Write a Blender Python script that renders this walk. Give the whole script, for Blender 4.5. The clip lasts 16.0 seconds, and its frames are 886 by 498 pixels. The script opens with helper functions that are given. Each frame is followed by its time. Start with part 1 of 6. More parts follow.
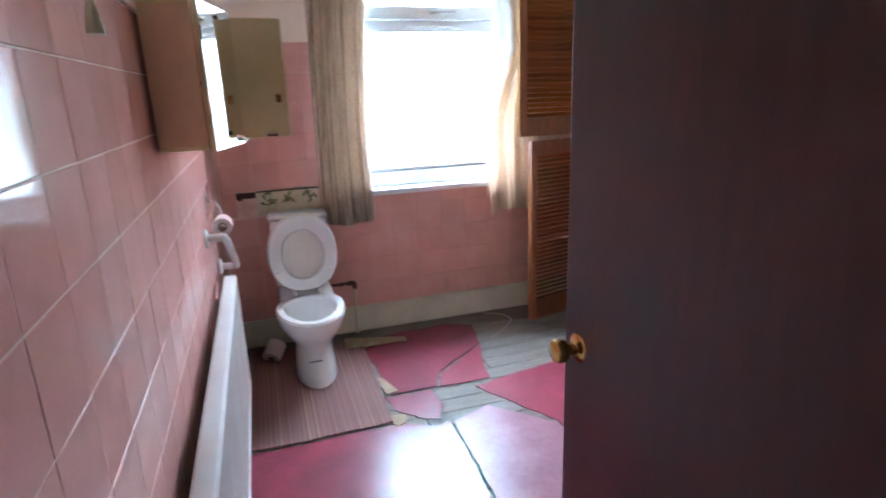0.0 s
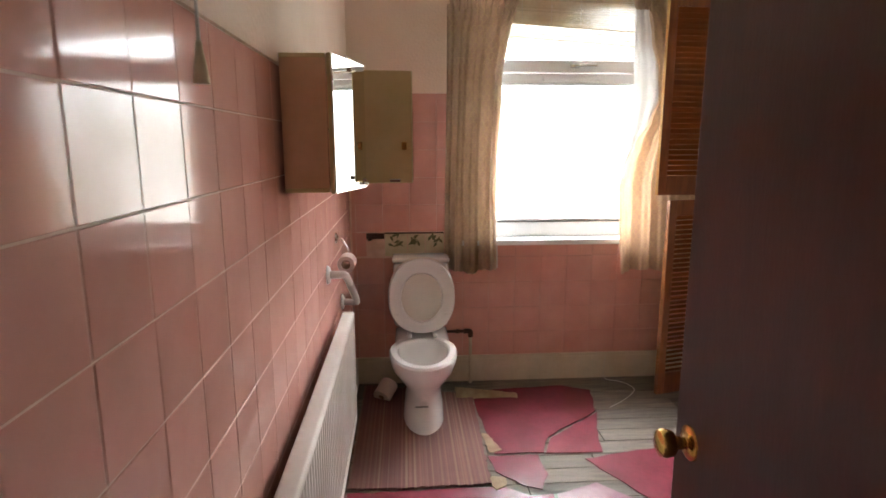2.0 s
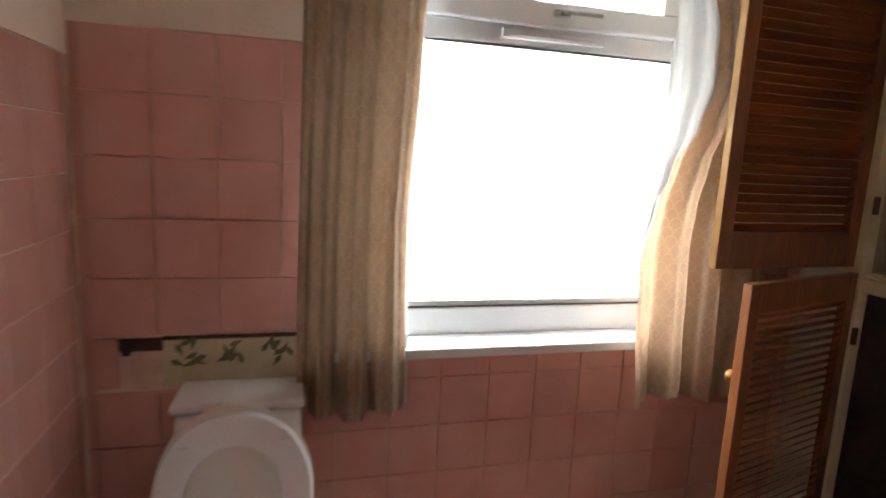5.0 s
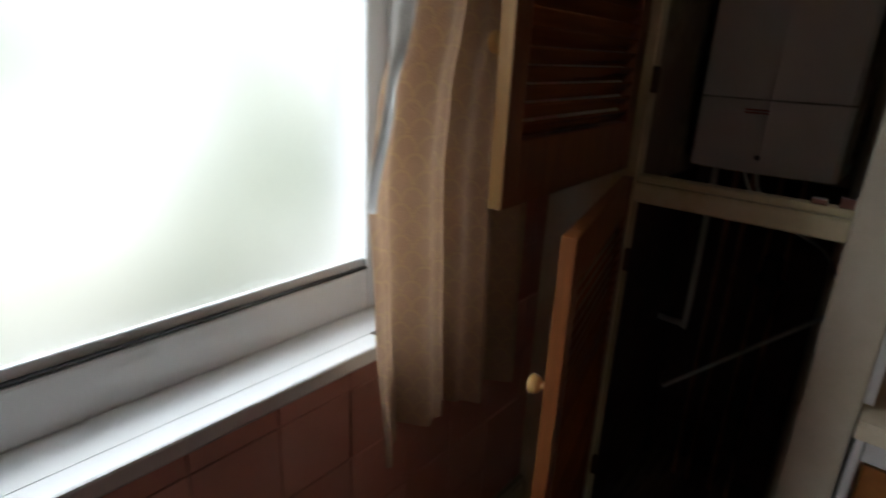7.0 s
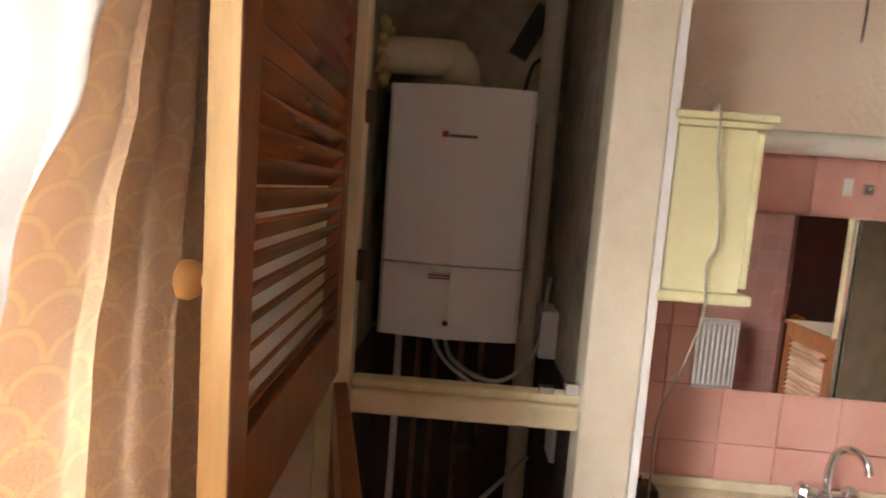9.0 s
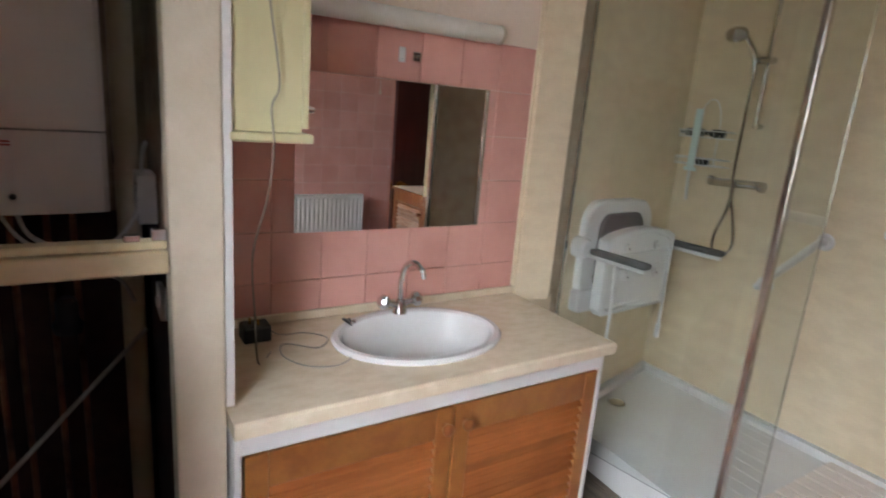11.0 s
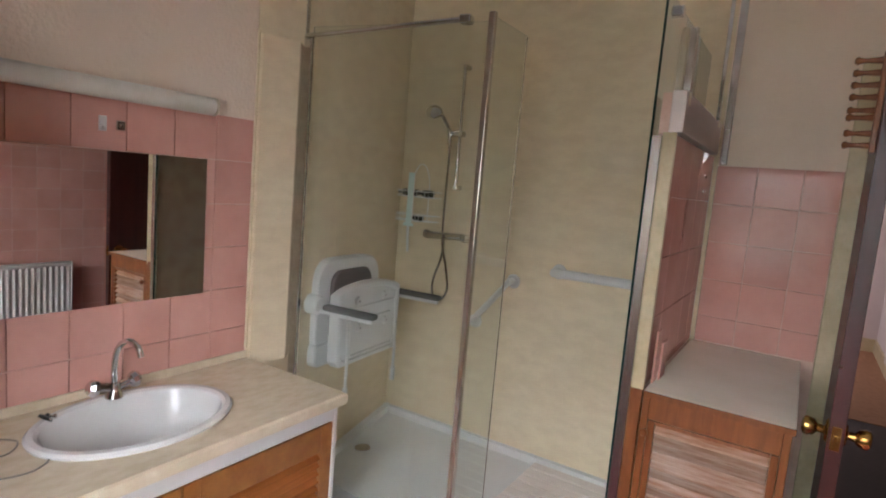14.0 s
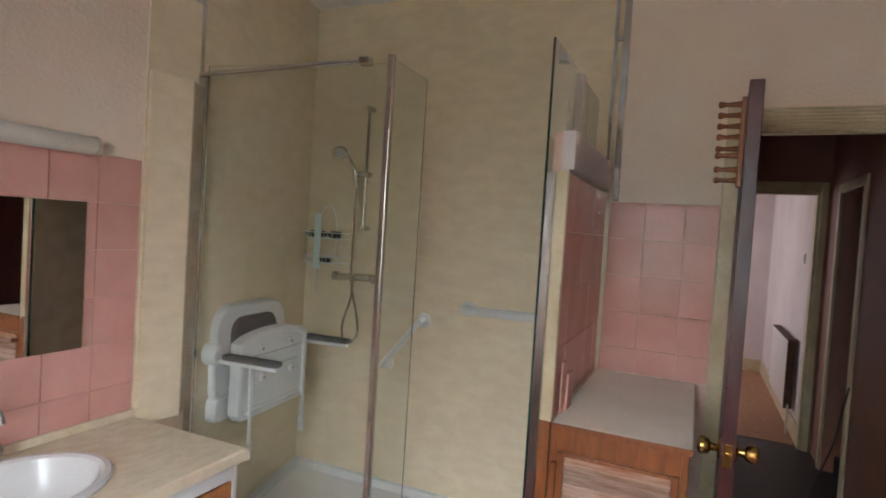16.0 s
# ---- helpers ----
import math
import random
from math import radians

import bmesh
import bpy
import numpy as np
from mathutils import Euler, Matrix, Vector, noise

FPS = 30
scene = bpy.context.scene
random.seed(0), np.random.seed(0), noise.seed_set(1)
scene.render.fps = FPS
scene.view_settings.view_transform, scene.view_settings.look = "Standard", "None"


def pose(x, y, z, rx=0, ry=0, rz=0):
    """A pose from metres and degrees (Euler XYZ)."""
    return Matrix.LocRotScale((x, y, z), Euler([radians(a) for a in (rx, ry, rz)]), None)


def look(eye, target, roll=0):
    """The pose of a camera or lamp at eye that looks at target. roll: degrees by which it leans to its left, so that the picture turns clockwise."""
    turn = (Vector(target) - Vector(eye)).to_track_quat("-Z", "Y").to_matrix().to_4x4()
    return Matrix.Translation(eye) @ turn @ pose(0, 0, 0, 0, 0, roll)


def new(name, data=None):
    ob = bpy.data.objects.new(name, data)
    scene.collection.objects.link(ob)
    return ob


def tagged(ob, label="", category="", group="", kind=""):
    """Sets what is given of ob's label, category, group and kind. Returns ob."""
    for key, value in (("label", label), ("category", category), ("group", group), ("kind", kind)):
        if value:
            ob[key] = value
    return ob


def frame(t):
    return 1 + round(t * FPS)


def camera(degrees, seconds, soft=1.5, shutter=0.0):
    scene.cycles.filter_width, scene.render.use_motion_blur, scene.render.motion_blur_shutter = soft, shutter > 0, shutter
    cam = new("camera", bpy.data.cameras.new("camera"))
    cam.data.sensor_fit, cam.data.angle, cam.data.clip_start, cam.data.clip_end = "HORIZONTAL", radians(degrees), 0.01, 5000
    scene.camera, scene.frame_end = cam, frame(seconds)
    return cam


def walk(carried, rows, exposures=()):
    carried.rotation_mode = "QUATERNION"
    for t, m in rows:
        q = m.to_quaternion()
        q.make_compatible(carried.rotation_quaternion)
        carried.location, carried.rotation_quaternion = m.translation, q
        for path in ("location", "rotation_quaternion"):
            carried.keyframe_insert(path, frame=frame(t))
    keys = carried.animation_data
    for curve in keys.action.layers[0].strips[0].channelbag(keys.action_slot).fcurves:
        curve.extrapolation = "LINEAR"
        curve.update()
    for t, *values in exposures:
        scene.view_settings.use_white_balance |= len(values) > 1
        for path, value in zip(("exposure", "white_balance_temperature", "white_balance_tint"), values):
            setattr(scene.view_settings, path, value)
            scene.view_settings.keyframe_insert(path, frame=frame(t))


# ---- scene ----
cam = camera(76.2, 16.0, soft=1.7, shutter=0.5)
PATH = [
    (0, (0.22, -3.559, 1.537), (0.8, -1.722, 0.999), -2.1),
    (0.5, (0.267, -3.592, 1.548), (0.598, -1.675, 1.085), -1.1),
    (1, (0.273, -3.6, 1.549), (0.491, -1.655, 1.141), -0.3),
    (1.5, (0.282, -3.589, 1.546), (0.445, -1.631, 1.169), -0.2),
    (2, (0.311, -3.515, 1.541), (0.439, -1.553, 1.175), -0.1),
    (2.5, (0.338, -3.284, 1.522), (0.436, -1.321, 1.153), 0.2),
    (3, (0.338, -2.938, 1.549), (0.434, -0.973, 1.19), 0.6),
    (3.5, (0.372, -2.643, 1.554), (0.495, -0.679, 1.2), 0.7),
    (4, (0.415, -2.367, 1.568), (0.581, -0.403, 1.224), 1.0),
    (4.2, (0.43, -2.247, 1.564), (0.65, -0.289, 1.222), 1.4),
    (6.3, (0.828, -0.942, 1.521), (1.969, 0.649, 1.112), 2.7),
    (6.5, (0.877, -0.879, 1.517), (2.123, 0.613, 1.045), 2.7),
    (7, (1.029, -0.765, 1.487), (2.483, 0.444, 0.832), 2.6),
    (7.5, (1.163, -0.667, 1.513), (2.843, 0.175, 0.829), 3.4),
    (8, (1.251, -0.537, 1.553), (3.106, -0.049, 0.985), 4.7),
    (8.5, (1.309, -0.44, 1.6), (3.264, -0.215, 1.245), 4.5),
    (9, (1.331, -0.438, 1.608), (3.318, -0.371, 1.395), 4.2),
    (9.5, (1.301, -0.476, 1.589), (3.282, -0.692, 1.414), 4.2),
    (10, (1.233, -0.547, 1.561), (3.134, -1.129, 1.338), 4.0),
    (10.2, (1.225, -0.551, 1.546), (3.073, -1.261, 1.261), 4.1),
    (12.3, (1.045, -0.553, 1.515), (2.367, -1.937, 0.938), 5.0),
    (12.5, (1.032, -0.553, 1.529), (2.305, -1.988, 0.961), 5.2),
    (13, (1.035, -0.549, 1.551), (2.204, -2.098, 1.069), 5.1),
    (13.5, (1.031, -0.547, 1.562), (2.146, -2.172, 1.221), 4.9),
    (14, (1.033, -0.538, 1.596), (2.098, -2.215, 1.361), 4.8),
    (14.5, (1.025, -0.542, 1.601), (2.05, -2.253, 1.461), 4.5),
    (15, (1.019, -0.549, 1.598), (1.992, -2.294, 1.514), 4.2),
    (15.5, (1.012, -0.557, 1.6), (1.912, -2.342, 1.53), 3.9),
    (16, (1.007, -0.572, 1.588), (1.828, -2.395, 1.52), 3.6),
]
walk(cam, [(t, look(e, a, r)) for t, e, a, r in PATH], exposures=[(0, 0.9, 4700, 6), (0.5, 0.7, 5200, 8), (1.0, 0.5, 5900, 11), (1.5, 0.45, 6400, 14), (3.5, 0.45, 6400, 14), (4.2, 0.5, 6000, 12), (6.3, -1.6, 6000, 10), (7.0, -2.1, 6000, 10), (7.5, -1.2, 6300, 13), (8.0, 0.15, 6700, 14), (8.5, 0.45, 6800, 17), (9.0, 0.55, 6700, 16), (10.2, 0.3, 6000, 14), (12.3, -0.4, 5800, 15), (13.5, -0.25, 5900, 16), (14.5, -0.08, 6000, 16), (15.2, -0.05, 6000, 16), (16.0, -0.15, 5900, 14)])

# ---- world and light ----
world = bpy.data.worlds.new("sky")
scene.world = world
world.use_nodes = True
wn = world.node_tree
sky = wn.nodes.new("ShaderNodeTexSky")
sky.sky_type = "NISHITA"
sky.sun_disc = False
sky.sun_elevation = radians(40)
sky.sun_rotation = radians(150)
wn.nodes["Background"].inputs[1].default_value = 0.12
wn.links.new(sky.outputs[0], wn.nodes["Background"].inputs[0])


def area(name, m, sx, sy, watts, colour):
    data = bpy.data.lights.new(name, "AREA")
    data.shape, data.size, data.size_y, data.energy, data.color = "RECTANGLE", sx, sy, watts, colour
    ob = new(name, data)
    ob.matrix_world = m
    return ob


# ---- materials ----
def mat(name, colour, rough=0.5, metal=0.0, second=None, scale=8.0, bump=0.0, bump_scale=60.0, stretch=(1, 1, 1), speck=0.25,
        coat=0.0, vary=0.0, detail=5.0, spec=0.5):
    """Base colour mixed with a second one by noise at two scales, with bump; vary: difference from piece to piece."""
    m = bpy.data.materials.new(name)
    m.use_nodes = True
    nt = m.node_tree
    n, l = nt.nodes, nt.links
    b = n["Principled BSDF"]
    b.inputs["Roughness"].default_value = rough
    b.inputs["Metallic"].default_value = metal
    b.inputs["Coat Weight"].default_value = coat
    b.inputs["Specular IOR Level"].default_value = spec
    tc = n.new("ShaderNodeTexCoord")
    mp = n.new("ShaderNodeMapping")
    mp.inputs["Scale"].default_value = stretch
    l.new(tc.outputs["Object"], mp.inputs[0])
    second = second or tuple(c * 0.8 for c in colour)
    n1 = n.new("ShaderNodeTexNoise")
    n1.inputs["Scale"].default_value, n1.inputs["Detail"].default_value = scale, detail
    n2 = n.new("ShaderNodeTexNoise")
    n2.inputs["Scale"].default_value, n2.inputs["Detail"].default_value = scale * 7, 4
    info = n.new("ShaderNodeObjectInfo")
    add = n.new("ShaderNodeVectorMath")
    l.new(mp.outputs[0], add.inputs[0])
    l.new(info.outputs["Location"], add.inputs[1])
    for t in (n1, n2):
        l.new(add.outputs[0], t.inputs["Vector"])
    ramp = n.new("ShaderNodeMapRange")
    ramp.inputs[1].default_value, ramp.inputs[2].default_value = 0.35, 0.68
    l.new(n1.outputs[0], ramp.inputs[0])
    fine = n.new("ShaderNodeMapRange")
    fine.inputs[1].default_value, fine.inputs[2].default_value, fine.inputs[4].default_value = 0.4, 0.75, speck
    l.new(n2.outputs[0], fine.inputs[0])
    tot = n.new("ShaderNodeMath")
    tot.use_clamp = True
    l.new(ramp.outputs[0], tot.inputs[0])
    l.new(fine.outputs[0], tot.inputs[1])
    mix = n.new("ShaderNodeMix")
    mix.data_type = "RGBA"
    mix.inputs[6].default_value, mix.inputs[7].default_value = (*colour, 1), (*second, 1)
    l.new(tot.outputs[0], mix.inputs[0])
    out = mix.outputs[2]
    if vary:
        hsv = n.new("ShaderNodeHueSaturation")
        mr = n.new("ShaderNodeMapRange")
        mr.inputs[3].default_value, mr.inputs[4].default_value = 1 - vary, 1 + vary
        l.new(info.outputs["Random"], mr.inputs[0])
        l.new(mr.outputs[0], hsv.inputs["Value"])
        l.new(out, hsv.inputs["Color"])
        out = hsv.outputs[0]
    l.new(out, b.inputs["Base Color"])
    if bump:
        n3 = n.new("ShaderNodeTexNoise")
        n3.inputs["Scale"].default_value, n3.inputs["Detail"].default_value = bump_scale, 6
        l.new(add.outputs[0], n3.inputs["Vector"])
        bp = n.new("ShaderNodeBump")
        bp.inputs["Strength"].default_value, bp.inputs["Distance"].default_value = bump, 0.01
        l.new(n3.outputs[0], bp.inputs["Height"])
        l.new(bp.outputs[0], b.inputs["Normal"])
    return m


def striped(name, colours, scale, axis=0, rough=0.9):
    """Woven stripes along one axis, with fibres."""
    m = mat(name, colours[0], rough, bump=0.5, bump_scale=220)
    nt = m.node_tree
    n, l = nt.nodes, nt.links
    b = n["Principled BSDF"]
    tc = n.new("ShaderNodeTexCoord")
    sep = n.new("ShaderNodeSeparateXYZ")
    l.new(tc.outputs["Object"], sep.inputs[0])
    nz = n.new("ShaderNodeTexNoise")
    nz.noise_dimensions = "1D"
    nz.inputs["Scale"].default_value, nz.inputs["Detail"].default_value = scale, 3
    l.new(sep.outputs[axis], nz.inputs["W"])
    rp = n.new("ShaderNodeValToRGB")
    for k, c in enumerate(colours):
        e = rp.color_ramp.elements[k] if k < 2 else rp.color_ramp.elements.new(0.5)
        e.position, e.color = 0.3 + 0.4 * k / (len(colours) - 1), (*c, 1)
    l.new(nz.outputs[0], rp.inputs[0])
    old = b.inputs["Base Color"].links[0].from_socket
    mx = n.new("ShaderNodeMix")
    mx.data_type = "RGBA"
    mx.inputs[0].default_value = 0.75
    l.new(old, mx.inputs[6])
    l.new(rp.outputs[0], mx.inputs[7])
    l.new(mx.outputs[2], b.inputs["Base Color"])
    return m


def glass_mat(name, tint, rough=0.0):
    m = bpy.data.materials.new(name)
    m.use_nodes = True
    b = m.node_tree.nodes["Principled BSDF"]
    b.inputs["Base Color"].default_value = (*tint, 1)
    b.inputs["Transmission Weight"].default_value = 1
    b.inputs["Roughness"].default_value = rough
    b.inputs["IOR"].default_value = 1.45
    return m


PINK = mat("pink_tile", (0.71, 0.385, 0.32), 0.085, second=(0.64, 0.325, 0.265), scale=5, vary=0.045, bump=0.02, bump_scale=7, speck=0.15, spec=0.21)
GROUT = mat("grout", (0.80, 0.58, 0.48), 0.8, second=(0.66, 0.43, 0.34), scale=14, bump=0.2)
PLASTER = mat("cream_wallpaper", (0.89, 0.74, 0.61), 0.85, second=(0.84, 0.68, 0.54), scale=2.5, bump=0.4, bump_scale=70, speck=0.2)
PLASTER2 = mat("pale_hall_paint", (0.74, 0.66, 0.63), 0.8, second=(0.66, 0.57, 0.54), scale=2, bump=0.15)
BROWNWALL = mat("brown_hall_paint", (0.30, 0.13, 0.09), 0.55, second=(0.24, 0.10, 0.065), scale=3, bump=0.2)
CEIL = mat("ceiling_paint", (0.87, 0.84, 0.80), 0.9, second=(0.83, 0.79, 0.74), scale=2, bump=0.2)
CREAM = mat("cream_gloss_paint", (0.66, 0.56, 0.36), 0.4, second=(0.52, 0.42, 0.24), scale=6, bump=0.12, bump_scale=30, speck=0.35)
CREAMDIRTY = mat("grubby_cream_paint", (0.66, 0.57, 0.44), 0.5, second=(0.56, 0.47, 0.34), scale=5, bump=0.2, bump_scale=40, speck=0.25)
YELLOWCAB = mat("pale_yellow_paint", (0.62, 0.57, 0.33), 0.4, second=(0.56, 0.50, 0.28), scale=4, bump=0.05)
OLIVE = mat("aged_cream_cabinet", (0.64, 0.50, 0.27), 0.45, second=(0.54, 0.41, 0.20), scale=4, bump=0.05)
CABSIDE = mat("tan_hardboard", (0.74, 0.46, 0.29), 0.5, second=(0.64, 0.38, 0.23), scale=5, bump=0.1, bump_scale=90)
LINO = mat("red_pink_lino", (0.20, 0.032, 0.048), 0.26, second=(0.14, 0.026, 0.036), scale=6, bump=0.12, bump_scale=25, speck=0.4)
LINOPALE = mat("worn_pale_lino", (0.28, 0.14, 0.16), 0.3, second=(0.20, 0.075, 0.10), scale=5, bump=0.15, bump_scale=25, speck=0.4)
BOARD = mat("grey_floorboard", (0.20, 0.16, 0.12), 0.65, second=(0.11, 0.085, 0.065), scale=5, bump=0.4, bump_scale=30, stretch=(1, 9, 1), vary=0.2)
MATM = striped("striped_floor_mat", [(0.26, 0.13, 0.10), (0.14, 0.05, 0.05), (0.30, 0.20, 0.14)], 46)
CERAMIC = mat("white_ceramic", (0.80, 0.78, 0.76), 0.08, second=(0.77, 0.74, 0.71), scale=3, coat=0.3)
PLASTIC = mat("white_plastic", (0.78, 0.76, 0.74), 0.3, second=(0.72, 0.70, 0.67), scale=5)
OLDPLASTIC = mat("yellowed_plastic", (0.66, 0.58, 0.42), 0.35, second=(0.56, 0.47, 0.31), scale=7)
UPVC = mat("white_upvc", (0.80, 0.80, 0.80), 0.25, second=(0.76, 0.75, 0.74), scale=3)
RADWHITE = mat("radiator_enamel", (0.76, 0.74, 0.70), 0.3, second=(0.70, 0.66, 0.60), scale=4)
GREYPAD = mat("grey_rubber_pad", (0.13, 0.125, 0.12), 0.6, second=(0.10, 0.095, 0.09), scale=9)
CHROME = mat("chrome", (0.75, 0.75, 0.76), 0.12, 1.0, second=(0.62, 0.61, 0.6), scale=10)
COPPERISH = mat("satin_aluminium", (0.62, 0.57, 0.53), 0.25, 1.0, second=(0.55, 0.5, 0.46), scale=6)
BRASS = mat("brass", (0.62, 0.40, 0.12), 0.2, 1.0, second=(0.42, 0.25, 0.07), scale=14)
RUST = mat("rusty_metal", (0.12, 0.06, 0.035), 0.7, 0.4, second=(0.06, 0.035, 0.025), scale=20)
DOORRED = mat("dark_oxblood_door_paint", (0.066, 0.014, 0.011), 0.35, second=(0.048, 0.010, 0.008), scale=4, bump=0.06, bump_scale=40, stretch=(6, 6, 1))
PINE = mat("varnished_pine", (0.24, 0.080, 0.022), 0.36, second=(0.165, 0.049, 0.013), scale=7, bump=0.1, bump_scale=30, stretch=(9, 9, 1), vary=0.10)
PINESLAT = mat("varnished_pine_slat", (0.29, 0.096, 0.025), 0.27, second=(0.20, 0.062, 0.016), scale=6, bump=0.08, bump_scale=30, stretch=(0.7, 8, 8), vary=0.18)
PINEDOOR = mat("golden_varnished_pine", (0.31, 0.125, 0.030), 0.33, second=(0.22, 0.075, 0.018), scale=6, bump=0.1, bump_scale=30, stretch=(2, 9, 2), vary=0.22)
PINEPALE = mat("bare_pine_edge", (0.58, 0.36, 0.13), 0.5, second=(0.48, 0.27, 0.085), scale=7, stretch=(6, 6, 0.8))
PINEWORN = mat("worn_pine", (0.27, 0.11, 0.045), 0.6, second=(0.52, 0.36, 0.27), scale=6, bump=0.15, bump_scale=30, stretch=(0.8, 9, 9), vary=0.30)
LAMINATE = mat("cream_stone_laminate", (0.77, 0.66, 0.49), 0.22, second=(0.68, 0.56, 0.39), scale=16, stretch=(2, 1, 1), speck=0.3)
WHITETOP = mat("scuffed_white_board", (0.90, 0.82, 0.69), 0.5, second=(0.85, 0.76, 0.62), scale=6)
WHITEWOOD = mat("white_painted_board", (0.72, 0.70, 0.67), 0.4, second=(0.66, 0.62, 0.58), scale=5)
SHOWERBOARD = mat("cream_marbled_shower_board", (0.84, 0.71, 0.50), 0.22, second=(0.77, 0.64, 0.44), scale=11, stretch=(0.8, 0.8, 1.8), speck=0.35)
TRAY = mat("white_shower_tray", (0.80, 0.79, 0.77), 0.2, second=(0.75, 0.73, 0.70), scale=4)
BEIGERIB = mat("beige_ribbed_tray", (0.78, 0.70, 0.64), 0.35, second=(0.72, 0.63, 0.56), scale=6)
BOILERW = mat("boiler_white_enamel", (0.80, 0.77, 0.72), 0.25, second=(0.76, 0.73, 0.67), scale=3)
DARKPLASTER = mat("dark_brown_plaster", (0.085, 0.050, 0.038), 0.9, second=(0.035, 0.022, 0.018), scale=4, bump=0.5, bump_scale=18, speck=0.4)
CLOSETWALL = mat("grimy_closet_plaster", (0.42, 0.34, 0.24), 0.85, second=(0.22, 0.16, 0.11), scale=3, bump=0.5, bump_scale=20, speck=0.5)
BLACK = mat("black_plastic", (0.02, 0.02, 0.02), 0.4)
GREYCABLE = mat("grey_cable", (0.30, 0.27, 0.22), 0.5)
WHITECABLE = mat("white_cable", (0.65, 0.62, 0.56), 0.4)
COPPER = mat("dull_copper_pipe", (0.40, 0.20, 0.11), 0.35, 0.9, second=(0.22, 0.11, 0.07), scale=18)
FOAM = mat("yellow_expanding_foam", (0.68, 0.58, 0.24), 0.9, second=(0.5, 0.4, 0.14), scale=30, bump=0.8, bump_scale=60)
PAPER = mat("toilet_paper", (0.74, 0.62, 0.56), 0.95, second=(0.68, 0.55, 0.5), scale=12, bump=0.2)
CARD = mat("cardboard", (0.30, 0.19, 0.11), 0.9, second=(0.2, 0.12, 0.07), scale=10)
TORN = mat("torn_backing_paper", (0.46, 0.36, 0.22), 0.95, second=(0.3, 0.2, 0.12), scale=14, bump=0.5)
OLDPAPER = mat("exposed_old_wall", (0.68, 0.60, 0.42), 0.6, second=(0.56, 0.47, 0.30), scale=10, bump=0.4)
LEAFGREEN = mat("old_leaf_print", (0.10, 0.13, 0.06), 0.85, second=(0.2, 0.17, 0.08), scale=30)
BLIND = mat("cane_blind", (0.62, 0.54, 0.38), 0.6, second=(0.5, 0.4, 0.25), scale=10, vary=0.1)
CARPET = mat("tan_carpet", (0.42, 0.22, 0.12), 0.95, second=(0.34, 0.17, 0.09), scale=20, bump=0.5, bump_scale=200)
DARKBOARD = mat("dark_hall_floor", (0.045, 0.03, 0.024), 0.5, second=(0.03, 0.02, 0.016), scale=6, bump=0.2, stretch=(1, 6, 1))
GLASS = glass_mat("clear_glass", (0.93, 0.97, 0.95))
FROST = glass_mat("obscured_glass", (0.97, 0.98, 0.98), 0.42)
GLASSEDGE = mat("dark_glass_edge", (0.01, 0.03, 0.025), 0.1)
MIRROR = mat("mirror", (0.86, 0.87, 0.86), 0.015, 1.0, second=(0.84, 0.85, 0.84))
TEXTILE = mat("beige_curtain_cloth", (0.66, 0.51, 0.39), 0.9, second=(0.58, 0.43, 0.32), scale=10, bump=0.3, bump_scale=250)
LINING = mat("white_curtain_lining", (0.74, 0.72, 0.70), 0.9, second=(0.68, 0.65, 0.62), scale=6, bump=0.2, bump_scale=200)
LIDCREAM = mat("cream_lid_plastic", (0.72, 0.66, 0.57), 0.3, second=(0.66, 0.60, 0.51), scale=4)
RED = mat("red_print", (0.45, 0.05, 0.03), 0.4)
CREAMLINE = mat("light_tube_cover", (0.74, 0.70, 0.62), 0.35, second=(0.66, 0.6, 0.5), scale=6)


def translucent(m, weight):
    nt = m.node_tree
    b = nt.nodes["Principled BSDF"]
    tr = nt.nodes.new("ShaderNodeBsdfTranslucent")
    src = b.inputs["Base Color"].links[0].from_socket
    nt.links.new(src, tr.inputs[0])
    mx = nt.nodes.new("ShaderNodeMixShader")
    mx.inputs[0].default_value = weight
    nt.links.new(b.outputs[0], mx.inputs[1])
    nt.links.new(tr.outputs[0], mx.inputs[2])
    nt.links.new(mx.outputs[0], nt.nodes["Material Output"].inputs[0])


translucent(TEXTILE, 0.09)
translucent(LINING, 0.012)


